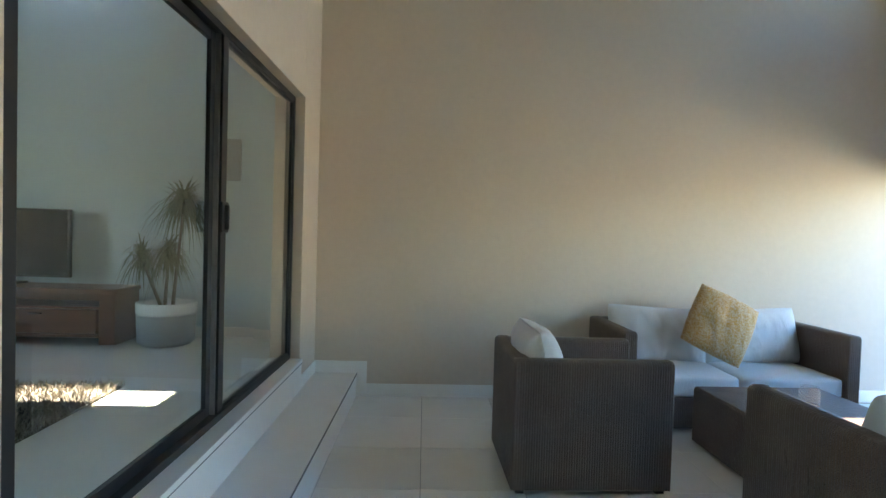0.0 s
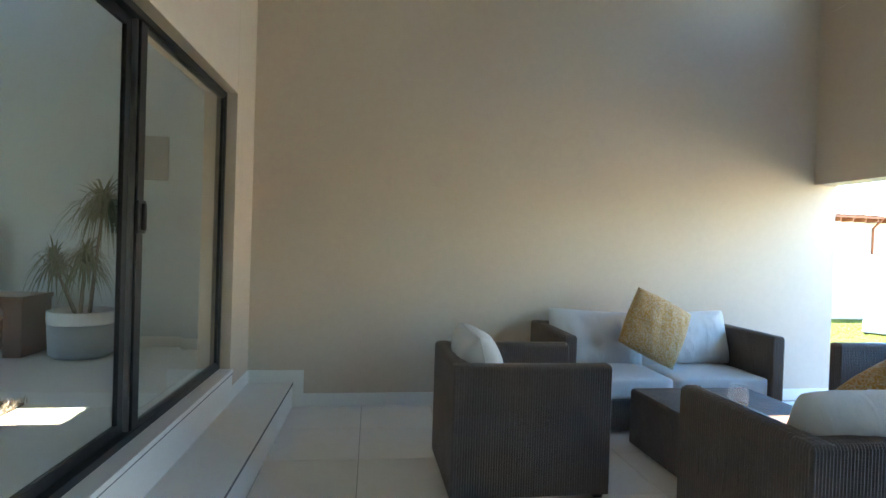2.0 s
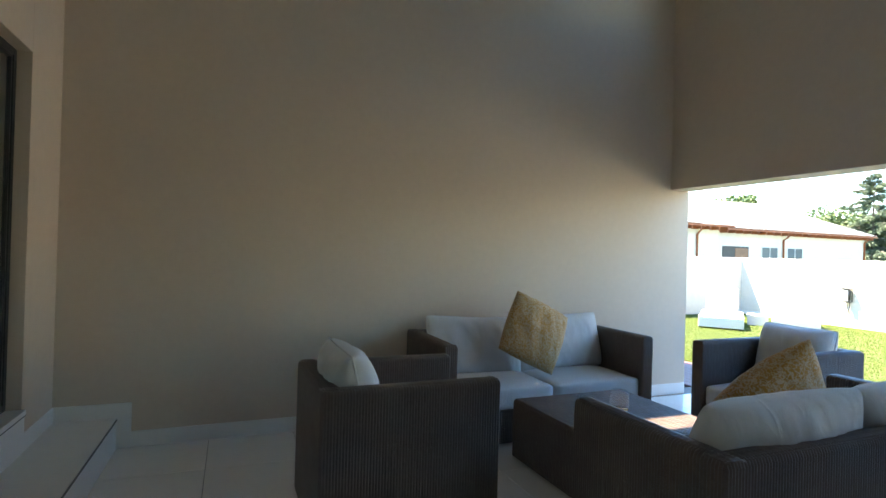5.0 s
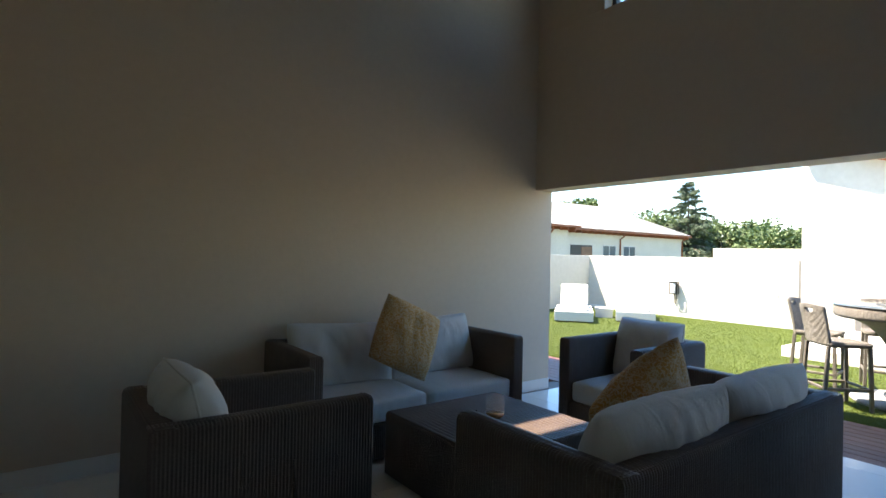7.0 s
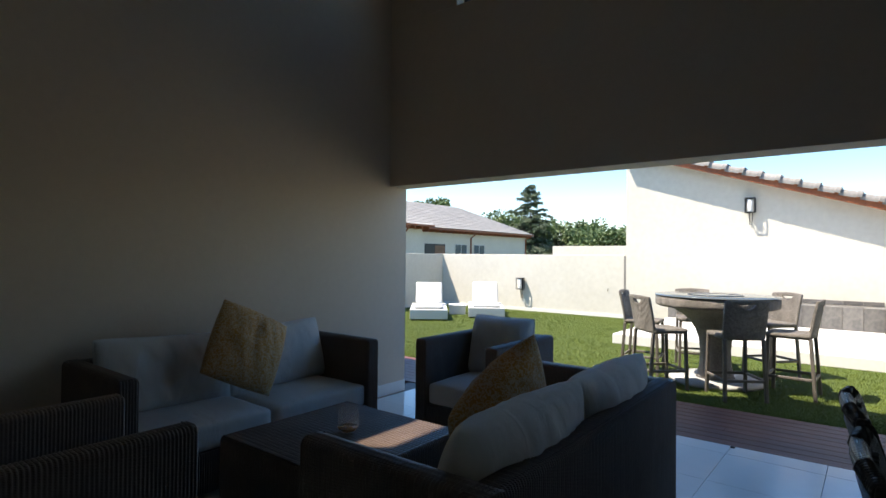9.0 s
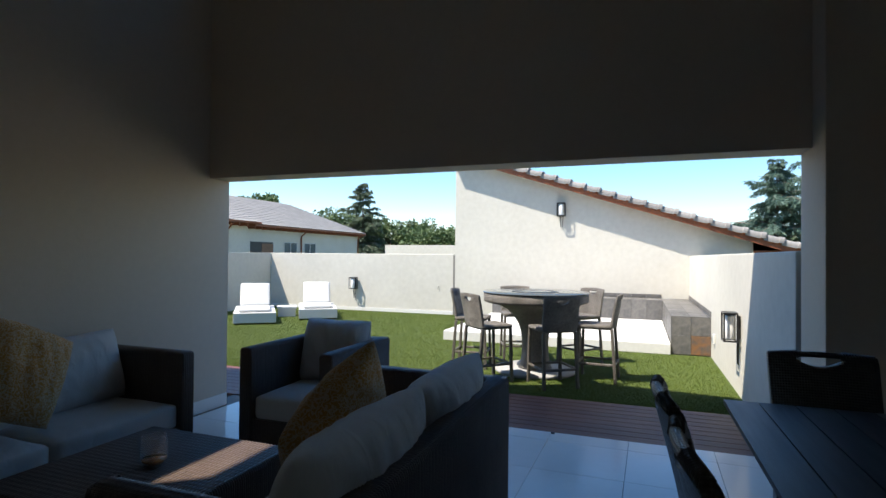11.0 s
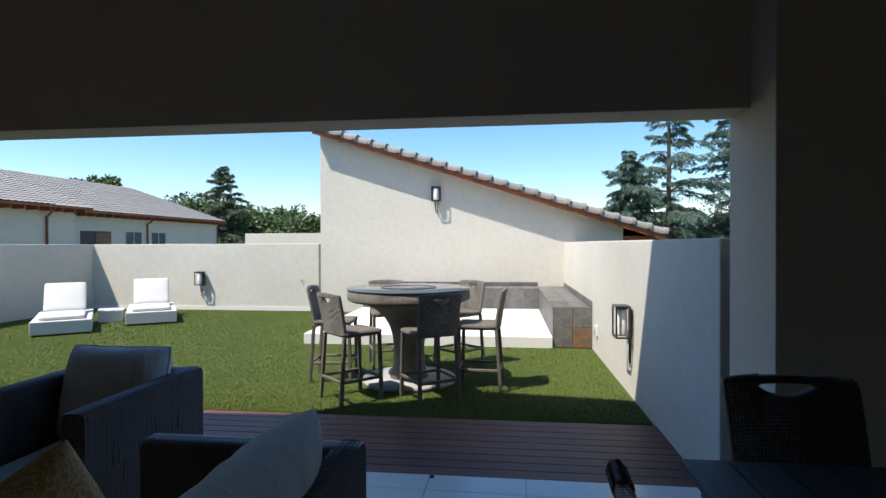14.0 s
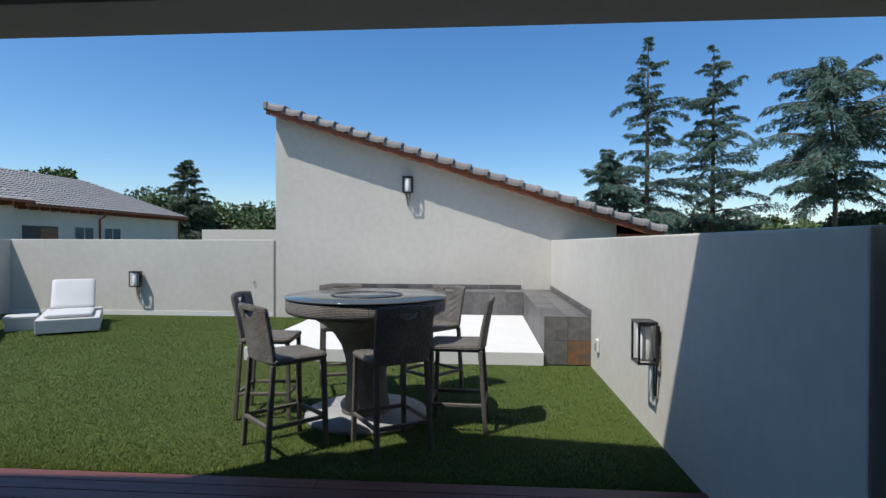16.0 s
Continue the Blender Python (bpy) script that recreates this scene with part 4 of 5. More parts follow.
def bar_table():
    it = empty("bar_table", pose(BARX, BARY, -0.012), "round grey-brown wicker bar table with a dark glass top", "table")
    lathe("base_plate", [(0.50, 0.0), (0.51, 0.02), (0.50, 0.045), (0.05, 0.05)], STONE, it, 56)
    lathe("pedestal", [(0.21, 0.051), (0.195, 0.08), (0.17, 0.2), (0.165, 0.38), (0.18, 0.5), (0.215, 0.61), (0.275, 0.705), (0.37, 0.79), (0.47, 0.845), (0.54, 0.868), (0.625, 0.876), (0.10, 0.88)], WICKER_GREY, it, 64)
    lathe("rim", [(0.625, 0.881), (0.652, 0.888), (0.66, 0.905), (0.66, 0.985), (0.65, 0.998), (0.05, 0.999)], WICKER_GREY, it, 64)
    top_glass = material("dark_table_glass", (0.085, 0.098, 0.098), 0.10, amount=0.1, bump=0)
    lathe("glass_top", [(0.64, 1.0), (0.668, 1.0015), (0.67, 1.007), (0.666, 1.012), (0.30, 1.012)], top_glass, it, 64)
    lathe("lid_ring", [(0.30, 1.0125), (0.30, 1.017), (0.288, 1.019), (0.276, 1.017), (0.276, 1.0135)], BLACK_FRAME, it, 48)
    lathe("lid_disc", [(0.274, 1.0138), (0.272, 1.0165), (0.05, 1.0172)], top_glass, it, 48)


bar_table()


def bar_stool(m):
    it = empty("bar_stool", m, "grey-brown woven bar stool with a low back and foot rail", "stool", "stools round the bar table")
    back_shell("backrest", 0.43, 0.64, 1.03, 0.18, 0.25, 0.17, 0.99, WICKER_GREY, it, 0.03, 0.03)
    slab_cushion("seat", -0.215, 0.215, -0.22, 0.20, 0.615, 0.675, WICKER_GREY, it, crown=-0.014)
    tube("slot_grip", [(-0.085, 0.268, 0.997), (0, 0.275, 1.0), (0.085, 0.268, 0.997)], 0.012, WICKER_BLACK, it, 8)
    for x in (-0.19, 0.19):
        for y, lean in ((-0.19, -0.015), (0.185, 0.045)):
            s = 0.017
            bm = bmesh.new()
            q = add_box(bm, x - s, x + s, y - s, y + s, 0.0, 0.63)
            for v in q:
                if v.co.z < 0.3:
                    v.co.y += lean
                    v.co.x += 0.012 if x > 0 else -0.012
            bmesh.ops.bevel(bm, geom=bm.edges[:], offset=0.005, segments=1, affect="EDGES")
            from_bmesh("leg", bm, STOOL_LEG, it)
    boxes("foot_rail", [(-0.185, 0.185, -0.216, -0.19, 0.20, 0.228), (-0.185, 0.185, 0.205, 0.23, 0.20, 0.228),
                        (-0.214, -0.19, -0.185, 0.2, 0.20, 0.228), (0.19, 0.214, -0.185, 0.2, 0.20, 0.228)], STOOL_LEG, bevel=0.005, parent=it, segments=1)
    return it


stool = None
for x, y, out in ((7.245, 1.933, 214), (7.21, 2.68, 136), (7.75, 1.475, 267), (8.68, 1.78, 320), (8.63, 2.64, 20), (7.92, 3.08, 96)):
    m = pose(x, y, -0.012, 0, 0, out - 90)
    stool = bar_stool(m) if stool is None else copy_thing(stool, m)


# ---- loungers ----
def lounger(m):
    it = empty("sun_lounger", m, "white sun lounger with its backrest raised", "lounger", "white loungers on the lawn")
    boxes("base", [(-0.42, 0.42, -0.85, 0.85, 0.035, 0.245)], LOUNGE_WHITE, bevel=0.012, parent=it)
    for x in (-0.36, 0.36):
        for y in (-0.79, 0.79):
            boxes("foot", [(x - 0.03, x + 0.03, y - 0.03, y + 0.03, 0, 0.036)], BLACK_FRAME, parent=it)
    slab_cushion("mattress", -0.32, 0.32, -0.74, 0.2, 0.246, 0.31, LOUNGE_WHITE, it, seed=3, crown=0.01)
    b = slab_cushion("backrest", -0.32, 0.32, 0.0, 0.62, 0.0, 0.085, LOUNGE_WHITE, it, seed=6, crown=0.012)
    b.matrix_basis = pose(0, 0.22, 0.262, 52, 0, 0)
    tube("back_prop", [(0.25, 0.68, 0.246), (0.25, 0.56, 0.58)], 0.014, STEEL, it, 8)
    return it


lo = lounger(pose(12.10, 8.22, -0.012, 0, 0, -55))
copy_thing(lo, pose(10.82, 8.98, -0.012, 0, 0, -51))
side = empty("side_table", pose(11.80, 8.86, -0.012, 0, 0, 36), "low white side table between the loungers", "table")
boxes("top", [(-0.22, 0.22, -0.22, 0.22, 0.185, 0.235)], LOUNGE_WHITE, bevel=0.012, parent=side)
boxes("plinth", [(-0.20, 0.20, -0.20, 0.20, 0.0, 0.186)], LOUNGE_WHITE, bevel=0.006, parent=side)


# ---- living room things ----
tvu = empty("tv_unit", pose(-3.12, 4.74, LIVING), "reddish hardwood low media unit with a drawer and open shelf", "cabinet")
boxes("carcass", [(-1.1, 1.14, -0.21, 0.21, 0.43, 0.47), (1.0, 1.13, -0.2, 0.2, 0.0, 0.43), (-1.1, -0.97, -0.2, 0.2, 0.0, 0.43), (-0.97, 1.0, -0.2, 0.2, 0.06, 0.09), (-0.97, 1.0, -0.2, 0.2, 0.30, 0.32), (-0.97, 1.0, 0.17, 0.19, 0.09, 0.43)],
      RED_WOOD, bevel=0.005, parent=tvu)
for x in (-0.96, 0.02):
    boxes("drawer", [(x, x + 0.96, -0.205, 0.15, 0.095, 0.295)], RED_WOOD, bevel=0.004, parent=tvu)
    tube("pull", [(x + 0.43, -0.22, 0.26), (x + 0.53, -0.22, 0.26)], 0.008, BLACK_FRAME, tvu, 6)
tv = empty("television", pose(-3.15, 4.82, LIVING + 0.471), "flat black television on the media unit", "television")
boxes("casing", [(-0.62, 0.62, -0.01, 0.04, 0.06, 0.66)], NEAR_BLACK, bevel=0.006, parent=tv)
boxes("screen", [(-0.605, 0.605, -0.013, -0.0105, 0.08, 0.645)], SCREEN, parent=tv)
boxes("stand", [(-0.2, 0.2, -0.1, 0.1, 0.0, 0.015), (-0.03, 0.03, 0.0, 0.03, 0.015, 0.061)], NEAR_BLACK, parent=tv)
plant = empty("potted_plant", pose(-1.62, 4.66, LIVING), "tall spiky-leaved plant in a grey and white pot", "plant")
lathe("pot", [(0.19, 0.0), (0.225, 0.03), (0.235, 0.26), (0.225, 0.262)], POT_GREY, plant, 32)
lathe("pot_rim", [(0.2355, 0.262), (0.24, 0.28), (0.24, 0.36), (0.225, 0.362), (0.215, 0.32), (0.05, 0.32)], POT_WHITE, plant, 32)
rng = random.Random(5)
stalk_verts, stalk_faces = [], []
for bx, by, top_x, top_y, top_z, count in ((-0.05, 0, -0.20, -0.03, 0.72, 130), (0.04, 0.02, 0.13, 0.0, 1.20, 320), (0.0, -0.04, 0.01, 0.0, 0.77, 190)):
    tube("stem", [(bx, by, 0.32), ((bx + top_x) / 2, (by + top_y) / 2, (0.32 + top_z) / 2), (top_x, top_y, top_z)], 0.016, BARK, plant, 7, 0.6)
    for k in range(count):
        a, up, fall = rng.uniform(0, 6.28), rng.uniform(0.45, 1.4), rng.uniform(0.3, 1.7)
        ln = rng.uniform(0.30, 0.48) * (1.0 if top_z > 1 else 0.78)
        d = Vector((math.cos(a) * math.cos(up), math.sin(a) * math.cos(up), math.sin(up)))
        side_v = d.cross(Vector((0, 0, 1))).normalized() * 0.012
        p = Vector((top_x, top_y, top_z + rng.uniform(-0.1, 0.06)))
        b = len(stalk_verts)
        for s in range(5):
            t = s / 4
            q = p + d * (ln * t) - Vector((0, 0, 1)) * (ln * fall * t * t)
            q.y = min(q.y, 0.3)
            wv = side_v * (1 - t * 0.95)
            stalk_verts += [q - wv, q + wv]
        stalk_faces += [(b + 2 * s, b + 2 * s + 1, b + 2 * s + 3, b + 2 * s + 2) for s in range(4)]
mesh_object("leaves", stalk_verts, stalk_faces, LEAF, plant)
panel = structure(boxes("wall_panel", [(-1.42, -1.12, LY1 - 0.02, LY1 - 0.001, 1.9, 2.28)], POT_GREY, bevel=0.004), "grey square panel on the living room wall", "panel")

rug = empty("shag_rug", pose(-2.35, 2.2, LIVING), "deep brown shag rug on the polished floor", "rug")
boxes("backing", [(-1.05, 1.05, -1.1, 1.15, -0.0015, 0.012)], RUG, parent=rug)
gen = np.random.default_rng(3)
count = 16000
base = np.stack([gen.uniform(-1.07, 1.07, count), gen.uniform(-1.12, 1.17, count), np.full(count, 0.01)], 1)
lean = gen.normal(0, 0.02, (count, 3))
lean[:, 2] = gen.uniform(0.025, 0.05, count)
wide = gen.normal(0, 1, (count, 3))
wide[:, 2] = 0
wide *= 0.0045 / np.linalg.norm(wide, axis=1, keepdims=True)
tri = np.stack([base - wide, base + wide, base + lean], 1).reshape(-1, 3)
mesh_object("pile", tri.tolist(), np.arange(count * 3).reshape(-1, 3).tolist(), RUG_TIP, rug)
rug.children[-1]["kind"] = "stuff"


# ---- neighbouring house ----
def neighbour():
    it = empty("neighbour_house", pose(27, 22.4, 0), "pale single-storey house with grey tiled hip roof and timber eaves", "house")
    # local: x east from 27, y north from the south wall
    boxes("wall", [(-2.4, 12.6, 0.0, 8.0, -0.12, 3.1), (-16.0, -2.4, -1.6, 8.0, -0.12, 3.1)], PAINT_OUT, parent=it)
    ez, rz, ry = 3.18, 5.28, 3.9
    hip = 4.4

    def roof_run(name, rows):
        v, f = [], []
        for row in rows:
            v += row
        n = len(rows[0])
        for j in range(len(rows) - 1):
            for i in range(n - 1):
                a = j * n + i
                f.append((a, a + 1, a + n + 1, a + n))
        return mesh_object(name, v, f, FAR_ROOF, it)

    def field(name, x_a, x_b, y_eave, hip_right):
        rows = []
        courses = 16
        for j in range(courses):
            for edge in (0, 1):
                t = (j + edge) / courses
                y = y_eave + (ry - y_eave) * t
                z = ez + (rz - ez) * t + (0.035 if edge == 0 else -0.0)
                xb = x_b - hip * t * hip_right
                n = round((x_b - x_a) / 0.075)
                rows.append([(x_a + (xb - x_a) * i / n, y, z + 0.018 * (1 + math.cos(i * math.pi / 2))) for i in range(n + 1)])
        return roof_run(name, rows)
    field("roof_slope", -2.2, 13.0, -0.5, 1)
    field("roof_slope", -16.5, -2.0, -2.2, 0)
    mesh_object("roof_end", [(13.0, -0.5, ez), (13.0, 8.5, ez), (13.0 - hip, ry, rz)], [(0, 1, 2)], FAR_ROOF, it)
    mesh_object("roof_back", [(-16.5, 8.6, ez), (13.0, 8.6, ez), (13.0 - hip, ry, rz), (-16.5, ry, rz)], [(0, 1, 2, 3)], FAR_ROOF, it)
    boxes("fascia", [(-1.98, 13.0, -0.53, -0.49, ez - 0.10, ez + 0.01), (-16.5, -2.02, -2.23, -2.19, ez - 0.10, ez + 0.01), (-2.02, -1.98, -2.19, -0.49, ez - 0.10, ez + 0.01), (12.97, 13.01, -0.49, 8.5, ez - 0.10, ez + 0.01)], FASCIA, parent=it)
    for x in np.arange(-1.7, 12.9, 0.62):
        boxes("rafter_end", [(x, x + 0.07, -0.488, -0.002, ez - 0.25, ez - 0.06)], FASCIA, parent=it)
    for x in np.arange(-15.5, -2.4, 0.62):
        boxes("rafter_end", [(x, x + 0.07, -2.188, -1.602, ez - 0.25, ez - 0.06)], FASCIA, parent=it)
    boxes("soffit", [(-1.95, 12.95, -0.488, -0.002, ez - 0.055, ez - 0.02), (-16.0, -2.45, -2.188, -1.602, ez - 0.055, ez - 0.02)], FASCIA, parent=it)
    # flat near-black sheet paints the shade of the door recess
    door = boxes("door", [(-0.25, 1.85, -0.02, 0.05, 0.1, 2.2)], NEAR_BLACK, parent=it)
    boxes("door_leaf", [(0.75, 1.8, -0.035, -0.021, 0.1, 2.1)], RED_WOOD, parent=it)
    for x in (2.95, 5.15):
        win = boxes("window", [(x, x + 1.35, -0.012, -0.003, 0.9, 2.2)], WINDOW_DARK, parent=it)
        boxes("window_bars", [(x - 0.03, x + 1.38, -0.03, -0.013, 2.2, 2.26), (x - 0.03, x + 1.38, -0.03, -0.013, 0.84, 0.9), (x - 0.03, x + 0.02, -0.03, -0.013, 0.9, 2.2),
                              (x + 1.33, x + 1.38, -0.03, -0.013, 0.9, 2.2), (x + 0.65, x + 0.70, -0.03, -0.013, 0.9, 2.2)], LOUNGE_WHITE, parent=it)
    tube("downpipe", [(4.75, -0.5, ez - 0.1), (4.75, -0.3, ez - 0.35), (4.75, -0.06, ez - 0.5), (4.75, -0.06, 0)], 0.05, FASCIA, it, 8)
    tube("downpipe", [(-4.0, -2.1, ez - 0.1), (-4.0, -1.68, ez - 0.5), (-4.0, -1.68, 0)], 0.05, FASCIA, it, 8)
    tube("downpipe", [(12.5, -0.45, ez - 0.1), (12.5, -0.06, ez - 0.4), (12.5, -0.06, 0)], 0.05, FASCIA, it, 8)


neighbour()


# ---- trees ----
def leaf_mesh(name, centres, ways, length, width, mat, parent, droop=0.0):
    """Slim leaf blades at the given places, pointing along the given ways."""
    c, w = np.asarray(centres), np.asarray(ways)
    w = w / np.linalg.norm(w, axis=1, keepdims=True)
    s = np.cross(w, gen.normal(0, 1, w.shape))
    s /= np.linalg.norm(s, axis=1, keepdims=True)
    ln = (length * gen.uniform(0.6, 1.3, len(c)))[:, None]
    tip = c + w * ln
    tip[:, 2] -= droop * ln[:, 0]
    v = np.stack([c - s * width * 0.25, c + w * ln * 0.5 + s * width, tip, c + w * ln * 0.5 - s * width], 1).reshape(-1, 3)
    f = np.arange(len(v)).reshape(-1, 4)
    ob = mesh_object(name, v.tolist(), f.tolist(), mat, parent)
    ob["kind"] = "stuff"
    return ob


def conifer(x, y, h, spread, seed, mat=NEEDLE, label="tall blue-green cedar with drooping layered branches", bare=0.12, flat=0.0, gap=0.25, ground=-0.12, dense=1.35, leaf=0.29):
    r = random.Random(seed)
    it = empty("conifer", pose(x, y, ground), label, "tree")
    lean = r.uniform(-0.02, 0.02) * h
    tube("trunk", [(0, 0, 0), (lean * 0.3, 0, h * 0.35), (lean * 0.7, 0, h * 0.7), (lean, 0, h * 0.98)], 0.013 * h + 0.02, BARK, it, 9, 0.12)
    c, w = [], []
    bverts, bfaces = [], []
    z = h * bare
    while z < h * 0.985:
        t = (z / h - bare) / (1 - bare)
        reach = spread * ((1 - t) ** 0.8 * r.uniform(0.7, 1.25) if not flat else (0.45 + 0.55 * math.sin(math.pi * min(1, t * 0.9 + 0.12)))) + 0.06
        for k in range(r.randint(3, 5)):
            if r.random() < gap:
                continue
            a = r.uniform(0, 6.283)
            ln = reach * r.uniform(0.45, 1.15)
            rise, sag = r.uniform(0.15, 0.65) + 0.35 * t, r.uniform(0.3, 0.75)
            d = Vector((math.cos(a), math.sin(a), 0))
            root = Vector((lean * z / h, 0, z))
            b = len(bverts)
            segs = 5
            for s in range(segs + 1):
                q = s / segs
                p = root + d * (ln * q) + Vector((0, 0, ln * (rise * q - sag * q * q)))
                rad = (0.012 + 0.02 * ln) * (1 - q * 0.85)
                up, sd = Vector((0, 0, rad)), d.cross(Vector((0, 0, 1))) * rad
                bverts += [p + up, p + sd - up * 0.6, p - sd - up * 0.6]
            for s in range(segs):
                for e in range(3):
                    i, n = b + 3 * s + e, b + 3 * s + (e + 1) % 3
                    bfaces.append((i, n, n + 3, i + 3))
            tufts = int(dense * (10 + ln * 26))
            for _ in range(tufts):
                q = r.uniform(0.12, 1.0)
                p = root + d * (ln * q) + Vector((0, 0, ln * (rise * q - sag * q * q)))
                side_d = d.cross(Vector((0, 0, 1)))
                off = r.uniform(-1, 1) * ln * 0.24 * (1.05 - q * 0.7)
                p = p + side_d * off - Vector((0, 0, abs(off) * 0.35 + r.uniform(-0.03, 0.06) * ln))
                for _ in range(3):
                    c.append(tuple(p + Vector((r.gauss(0, 0.07), r.gauss(0, 0.07), r.gauss(0, 0.04))) * (1.1 - 0.6 * t)))
                    wd = d * r.uniform(0.2, 1) + side_d * (r.uniform(-0.6, 0.6) + (0.7 if off > 0 else -0.7)) + Vector((0, 0, r.uniform(-0.75, 0.15)))
                    w.append(tuple(wd))
        z += h * r.uniform(0.018, 0.032) * (1.0 if not flat else 1.3)
    mesh_object("branches", bverts, bfaces, BARK, it)["kind"] = "stuff"
    leaf_mesh("needles", c, w, leaf, leaf * 0.115, mat, it, 0.25)
    return it


def broadleaf(x, y, h, spread, seed, mat=FOLIAGE, label="round-crowned green garden tree", ground=-0.12, leaves=5200, leaf=0.34):
    r = random.Random(seed)
    it = empty("tree", pose(x, y, ground), label, "tree")
    tube("trunk", [(0, 0, 0), (0.05 * h * r.uniform(-1, 1), 0, h * 0.3), (0.06 * h * r.uniform(-1, 1), 0.02 * h, h * 0.62)], 0.025 * h, BARK, it, 8, 0.4)
    clumps = []
    for k in range(26):
        a, el = r.uniform(0, 6.283), r.uniform(-0.25, 1.3)
        q = r.uniform(0.45, 1.0)
        p = Vector((math.cos(a) * math.cos(el) * spread * q, math.sin(a) * math.cos(el) * spread * q, h * 0.55 + math.sin(el) * h * 0.40 * q))
        clumps.append((p, spread * r.uniform(0.18, 0.36)))
        if k < 9:
            tube("limb", [(0, 0, h * r.uniform(0.25, 0.5)), tuple(p * 0.5 + Vector((0, 0, h * 0.22))), tuple(p)], 0.010 * h, BARK, it, 5, 0.25)
    c, w = [], []
    for _ in range(leaves):
        p, s = r.choice(clumps)
        d = Vector((r.gauss(0, 1), r.gauss(0, 1), r.gauss(0, 0.75)))
        d.normalize()
        q = p + d * s * r.uniform(0.55, 1.05)
        c.append(tuple(q))
        w.append(tuple(d + Vector((r.gauss(0, 0.7), r.gauss(0, 0.7), r.gauss(0, 0.5)))))
    leaf_mesh("foliage", c, w, leaf, leaf * 0.32, mat, it, 0.1)
    return it


conifer(45, -11.1, 17.3, 4.6, 11, bare=0.16, gap=0.40)
conifer(46, -16.3, 17.2, 4.6, 12, bare=0.10, gap=0.3)
conifer(45, -24.6, 14.6, 6.4, 13, bare=0.34, flat=1.0, gap=0.08, dense=1.6, leaf=0.34, label="broad flat-topped cedar with a bare lower trunk")
conifer(45, -8.2, 8.9, 4.2, 14, bare=0.15, gap=0.15, label="young blue-green cedar with drooping tips")
conifer(48, 26.6, 8.8, 3.9, 15, mat=NEEDLE_DARK, bare=0.05, gap=0.1, label="dark pointed fir behind the neighbouring house")
for x, y, h, s, seed in ((53, 33.0, 6.8, 3.0, 21), (54, 29.5, 6.2, 2.6, 22), (52, 25.5, 5.2, 2.6, 23), (56, 24.0, 5.6, 2.4, 24), (50, 20.6, 4.7, 2.6, 25), (58, 21.5, 5.0, 2.8, 26),
                         (52, 17.0, 4.3, 2.4, 27), (60, 16.0, 4.6, 2.6, 28), (62, 19.0, 4.8, 2.6, 29), (46, 36.5, 8.3, 2.0, 30), (47, 40.0, 8.0, 2.0, 31), (44, 46, 8.2, 2.2, 32)):
    broadleaf(x, y, h, s, seed, leaves=3600)
for x, y, h, s, seed in ((52, -9, 4.6, 2.6, 41), (50, -13.5, 4.4, 2.6, 42), (52, -18, 4.6, 3.0, 43), (50, -22.5, 4.0, 2.6, 44), (47, -27.5, 4.2, 2.8, 45), (42, -20.0, 3.2, 2.0, 46), (43, -31, 5.5, 3.0, 47)):
    broadleaf(x, y, h, s, seed, NEEDLE_DARK if seed % 2 else FOLIAGE, leaves=3600, label="dense green shrub tree beyond the garden wall")
# far wooded rise
pts = []
for k in range(5200):
    y = gen.uniform(-260, 260)
    pts.append((240 + gen.uniform(-12, 30), y, gen.uniform(-1, 1) + 5.5 + 2.2 * math.sin(y * 0.021) + 1.2 * math.sin(y * 0.083)))
woods = leaf_mesh("far_woods", pts, gen.normal(0, 1, (len(pts), 3)), 5.0, 1.8, FOLIAGE, None)
tagged(woods, "distant wooded hillside", "woods", kind="stuff")

# ---- turf blades ----
count = 380000
near = gen.uniform(0, 1, count) ** 1.7
bx = DECK1 + 0.01 + near * (FAR - DECK1 - 0.1)
by = gen.uniform(0.02, GARDEN_N - 0.02, count)
free = ~((bx > 9.84) & (by < 4.23)) & ~(((bx - BARX) ** 2 + (by - BARY) ** 2) < 0.52 ** 2)
bx, by = bx[free], by[free]
count = len(bx)
root = np.stack([bx, by, np.full(count, -0.013)], 1)
tip = root + np.stack([gen.normal(0, 0.010, count), gen.normal(0, 0.010, count), gen.uniform(0.012, 0.024, count)], 1)
ang = gen.uniform(0, 6.283, count)
sd = np.stack([np.cos(ang), np.sin(ang), np.zeros(count)], 1) * (0.0022 + 0.0003 * (bx - DECK1))[:, None]
tri = np.stack([root - sd, root + sd, tip], 1).reshape(-1, 3)
tagged(mesh_object("turf_blades", tri.tolist(), np.arange(count * 3).reshape(-1, 3).tolist(), BLADE), "short green artificial grass blades", "grass", kind="stuff")

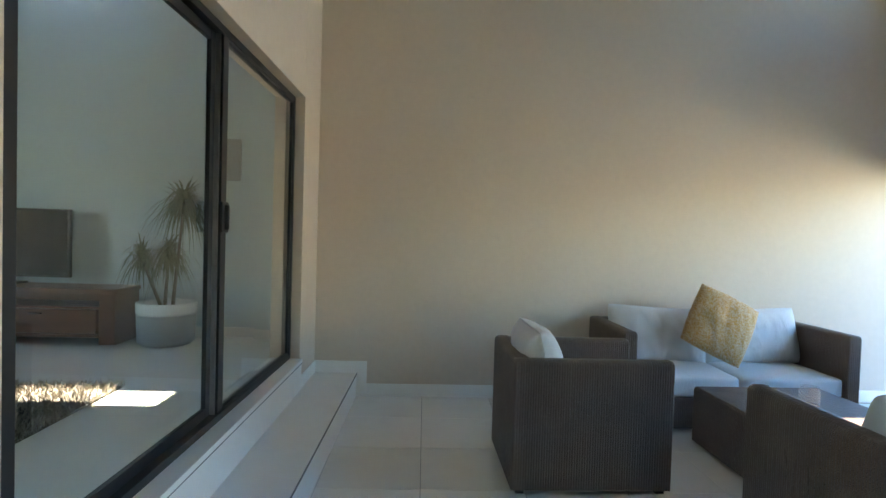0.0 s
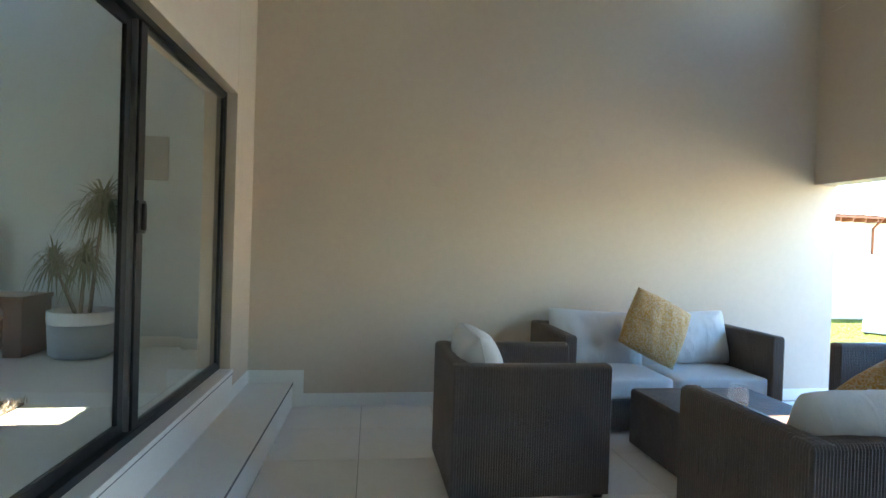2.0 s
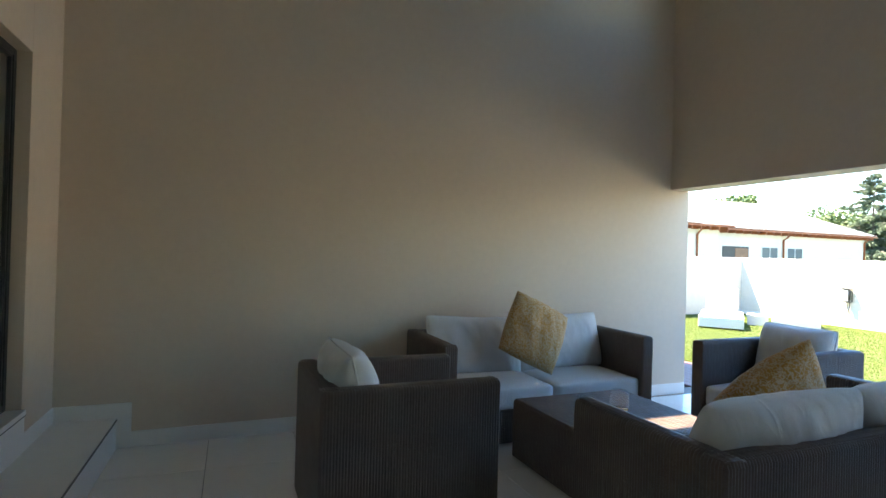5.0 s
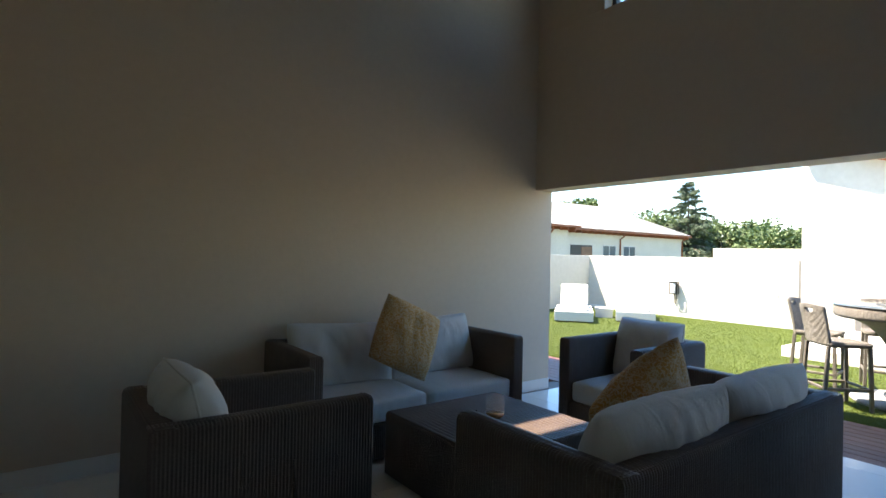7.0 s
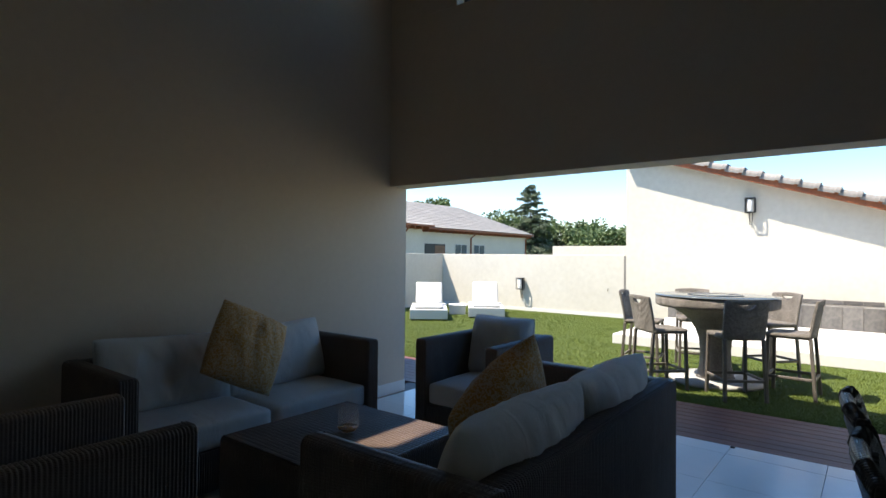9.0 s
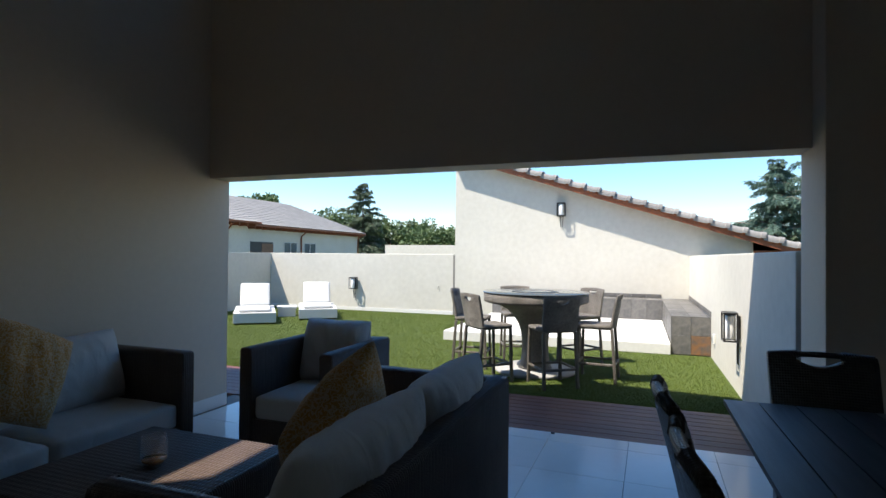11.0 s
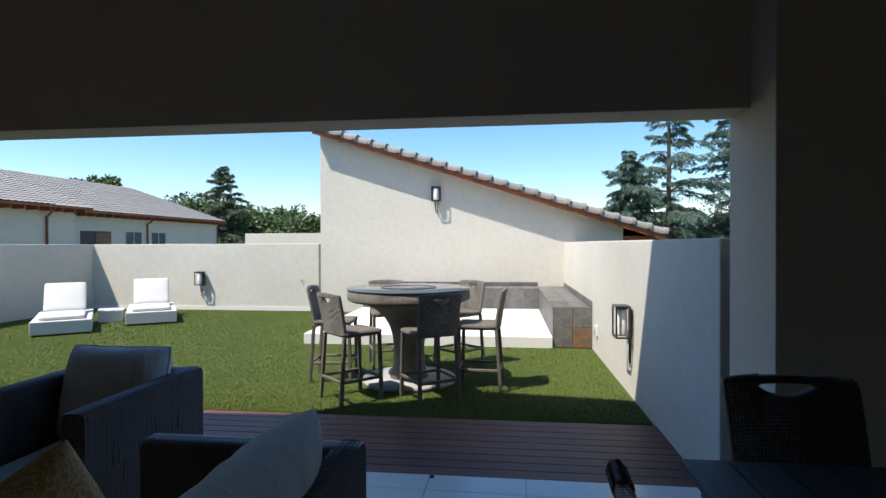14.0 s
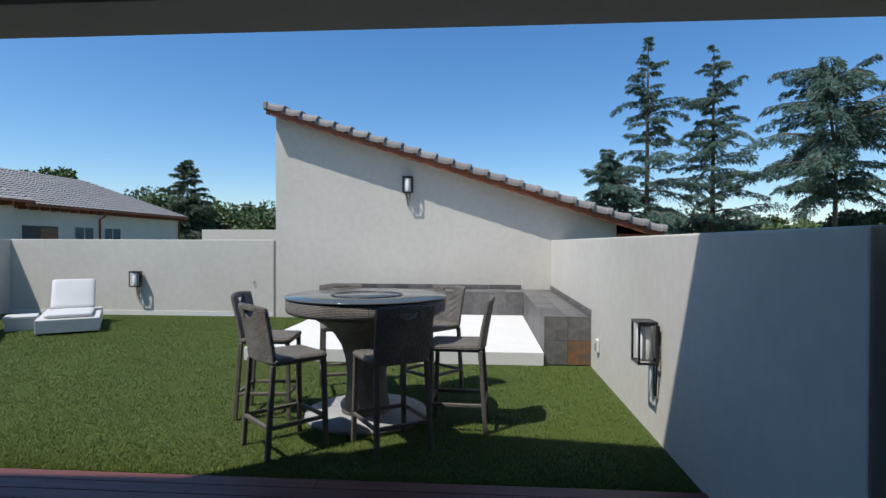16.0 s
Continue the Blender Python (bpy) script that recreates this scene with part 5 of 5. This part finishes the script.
# ---- floor tiles and deck boards ----
TP = 0.6
bm = bmesh.new()
add_box(bm, -TP / 2 + 0.0015, TP / 2 - 0.0015, -TP / 2 + 0.0015, TP / 2 - 0.0015, -0.0105, 0.0)
bmesh.ops.bevel(bm, geom=[e for e in bm.edges if all(v.co.z > -0.005 for v in e.verts)], offset=0.0015, segments=1, affect="EDGES")
tile_me = None
TILE_TURN = Matrix.Translation((0.576, 3.574, 0)) @ Matrix.Rotation(radians(-1.1), 4, "Z")     # laid a little off square, like the west wall
for i in range(-2, 10):
    for j in range(-14, 3):
        m = TILE_TURN @ Matrix.Translation(((i + 0.5) * TP, (j - 0.5) * TP, 0))
        c = m.translation
        if c.y - 0.31 > NY or c.y + 0.31 < SOUTH or c.x - 0.305 > DECK0:
            continue
        if c.x + 0.31 > DECK0:
            part = bmesh.new()
            add_box(part, -TP / 2 + 0.0015, TP / 2 - 0.0015, -TP / 2 + 0.0015, TP / 2 - 0.0015, -0.0105, 0.0, m)
            cut = bmesh.ops.bisect_plane(part, geom=part.verts[:] + part.edges[:] + part.faces[:], plane_co=(DECK0 - 0.002, 0, 0), plane_no=(1, 0, 0), clear_outer=True)
            bmesh.ops.edgeloop_fill(part, edges=[e for e in cut["geom_cut"] if isinstance(e, bmesh.types.BMEdge)])
            if part.faces:
                from_bmesh("tile", part, TILE, patio_floor)
            else:
                part.free()
            continue
        if tile_me is None:
            ob = from_bmesh("tile", bm, TILE, patio_floor)
            tile_me = ob.data
        else:
            ob = new("tile", tile_me)
            ob.parent = patio_floor
        ob.matrix_basis = m

deck = bpy.data.objects["deck_frame"]
n = 9
bw = (DECK1 - DECK0) / n
rng = random.Random(9)
for k in range(n):
    y = -0.5 - rng.uniform(0, 1.5)
    while y < NY + 2.4:
        ln = 3.6
        a, b = max(y, -0.49), min(y + ln, NY + 2.47)
        if b - a > 0.1:
            ob = boxes("deck_board", [(DECK0 + k * bw + 0.003, DECK0 + (k + 1) * bw - 0.003, a + 0.001, b - 0.001, -0.029, 0.0)], DECK_WOOD, bevel=0.0025, parent=deck, segments=1)
        y += ln
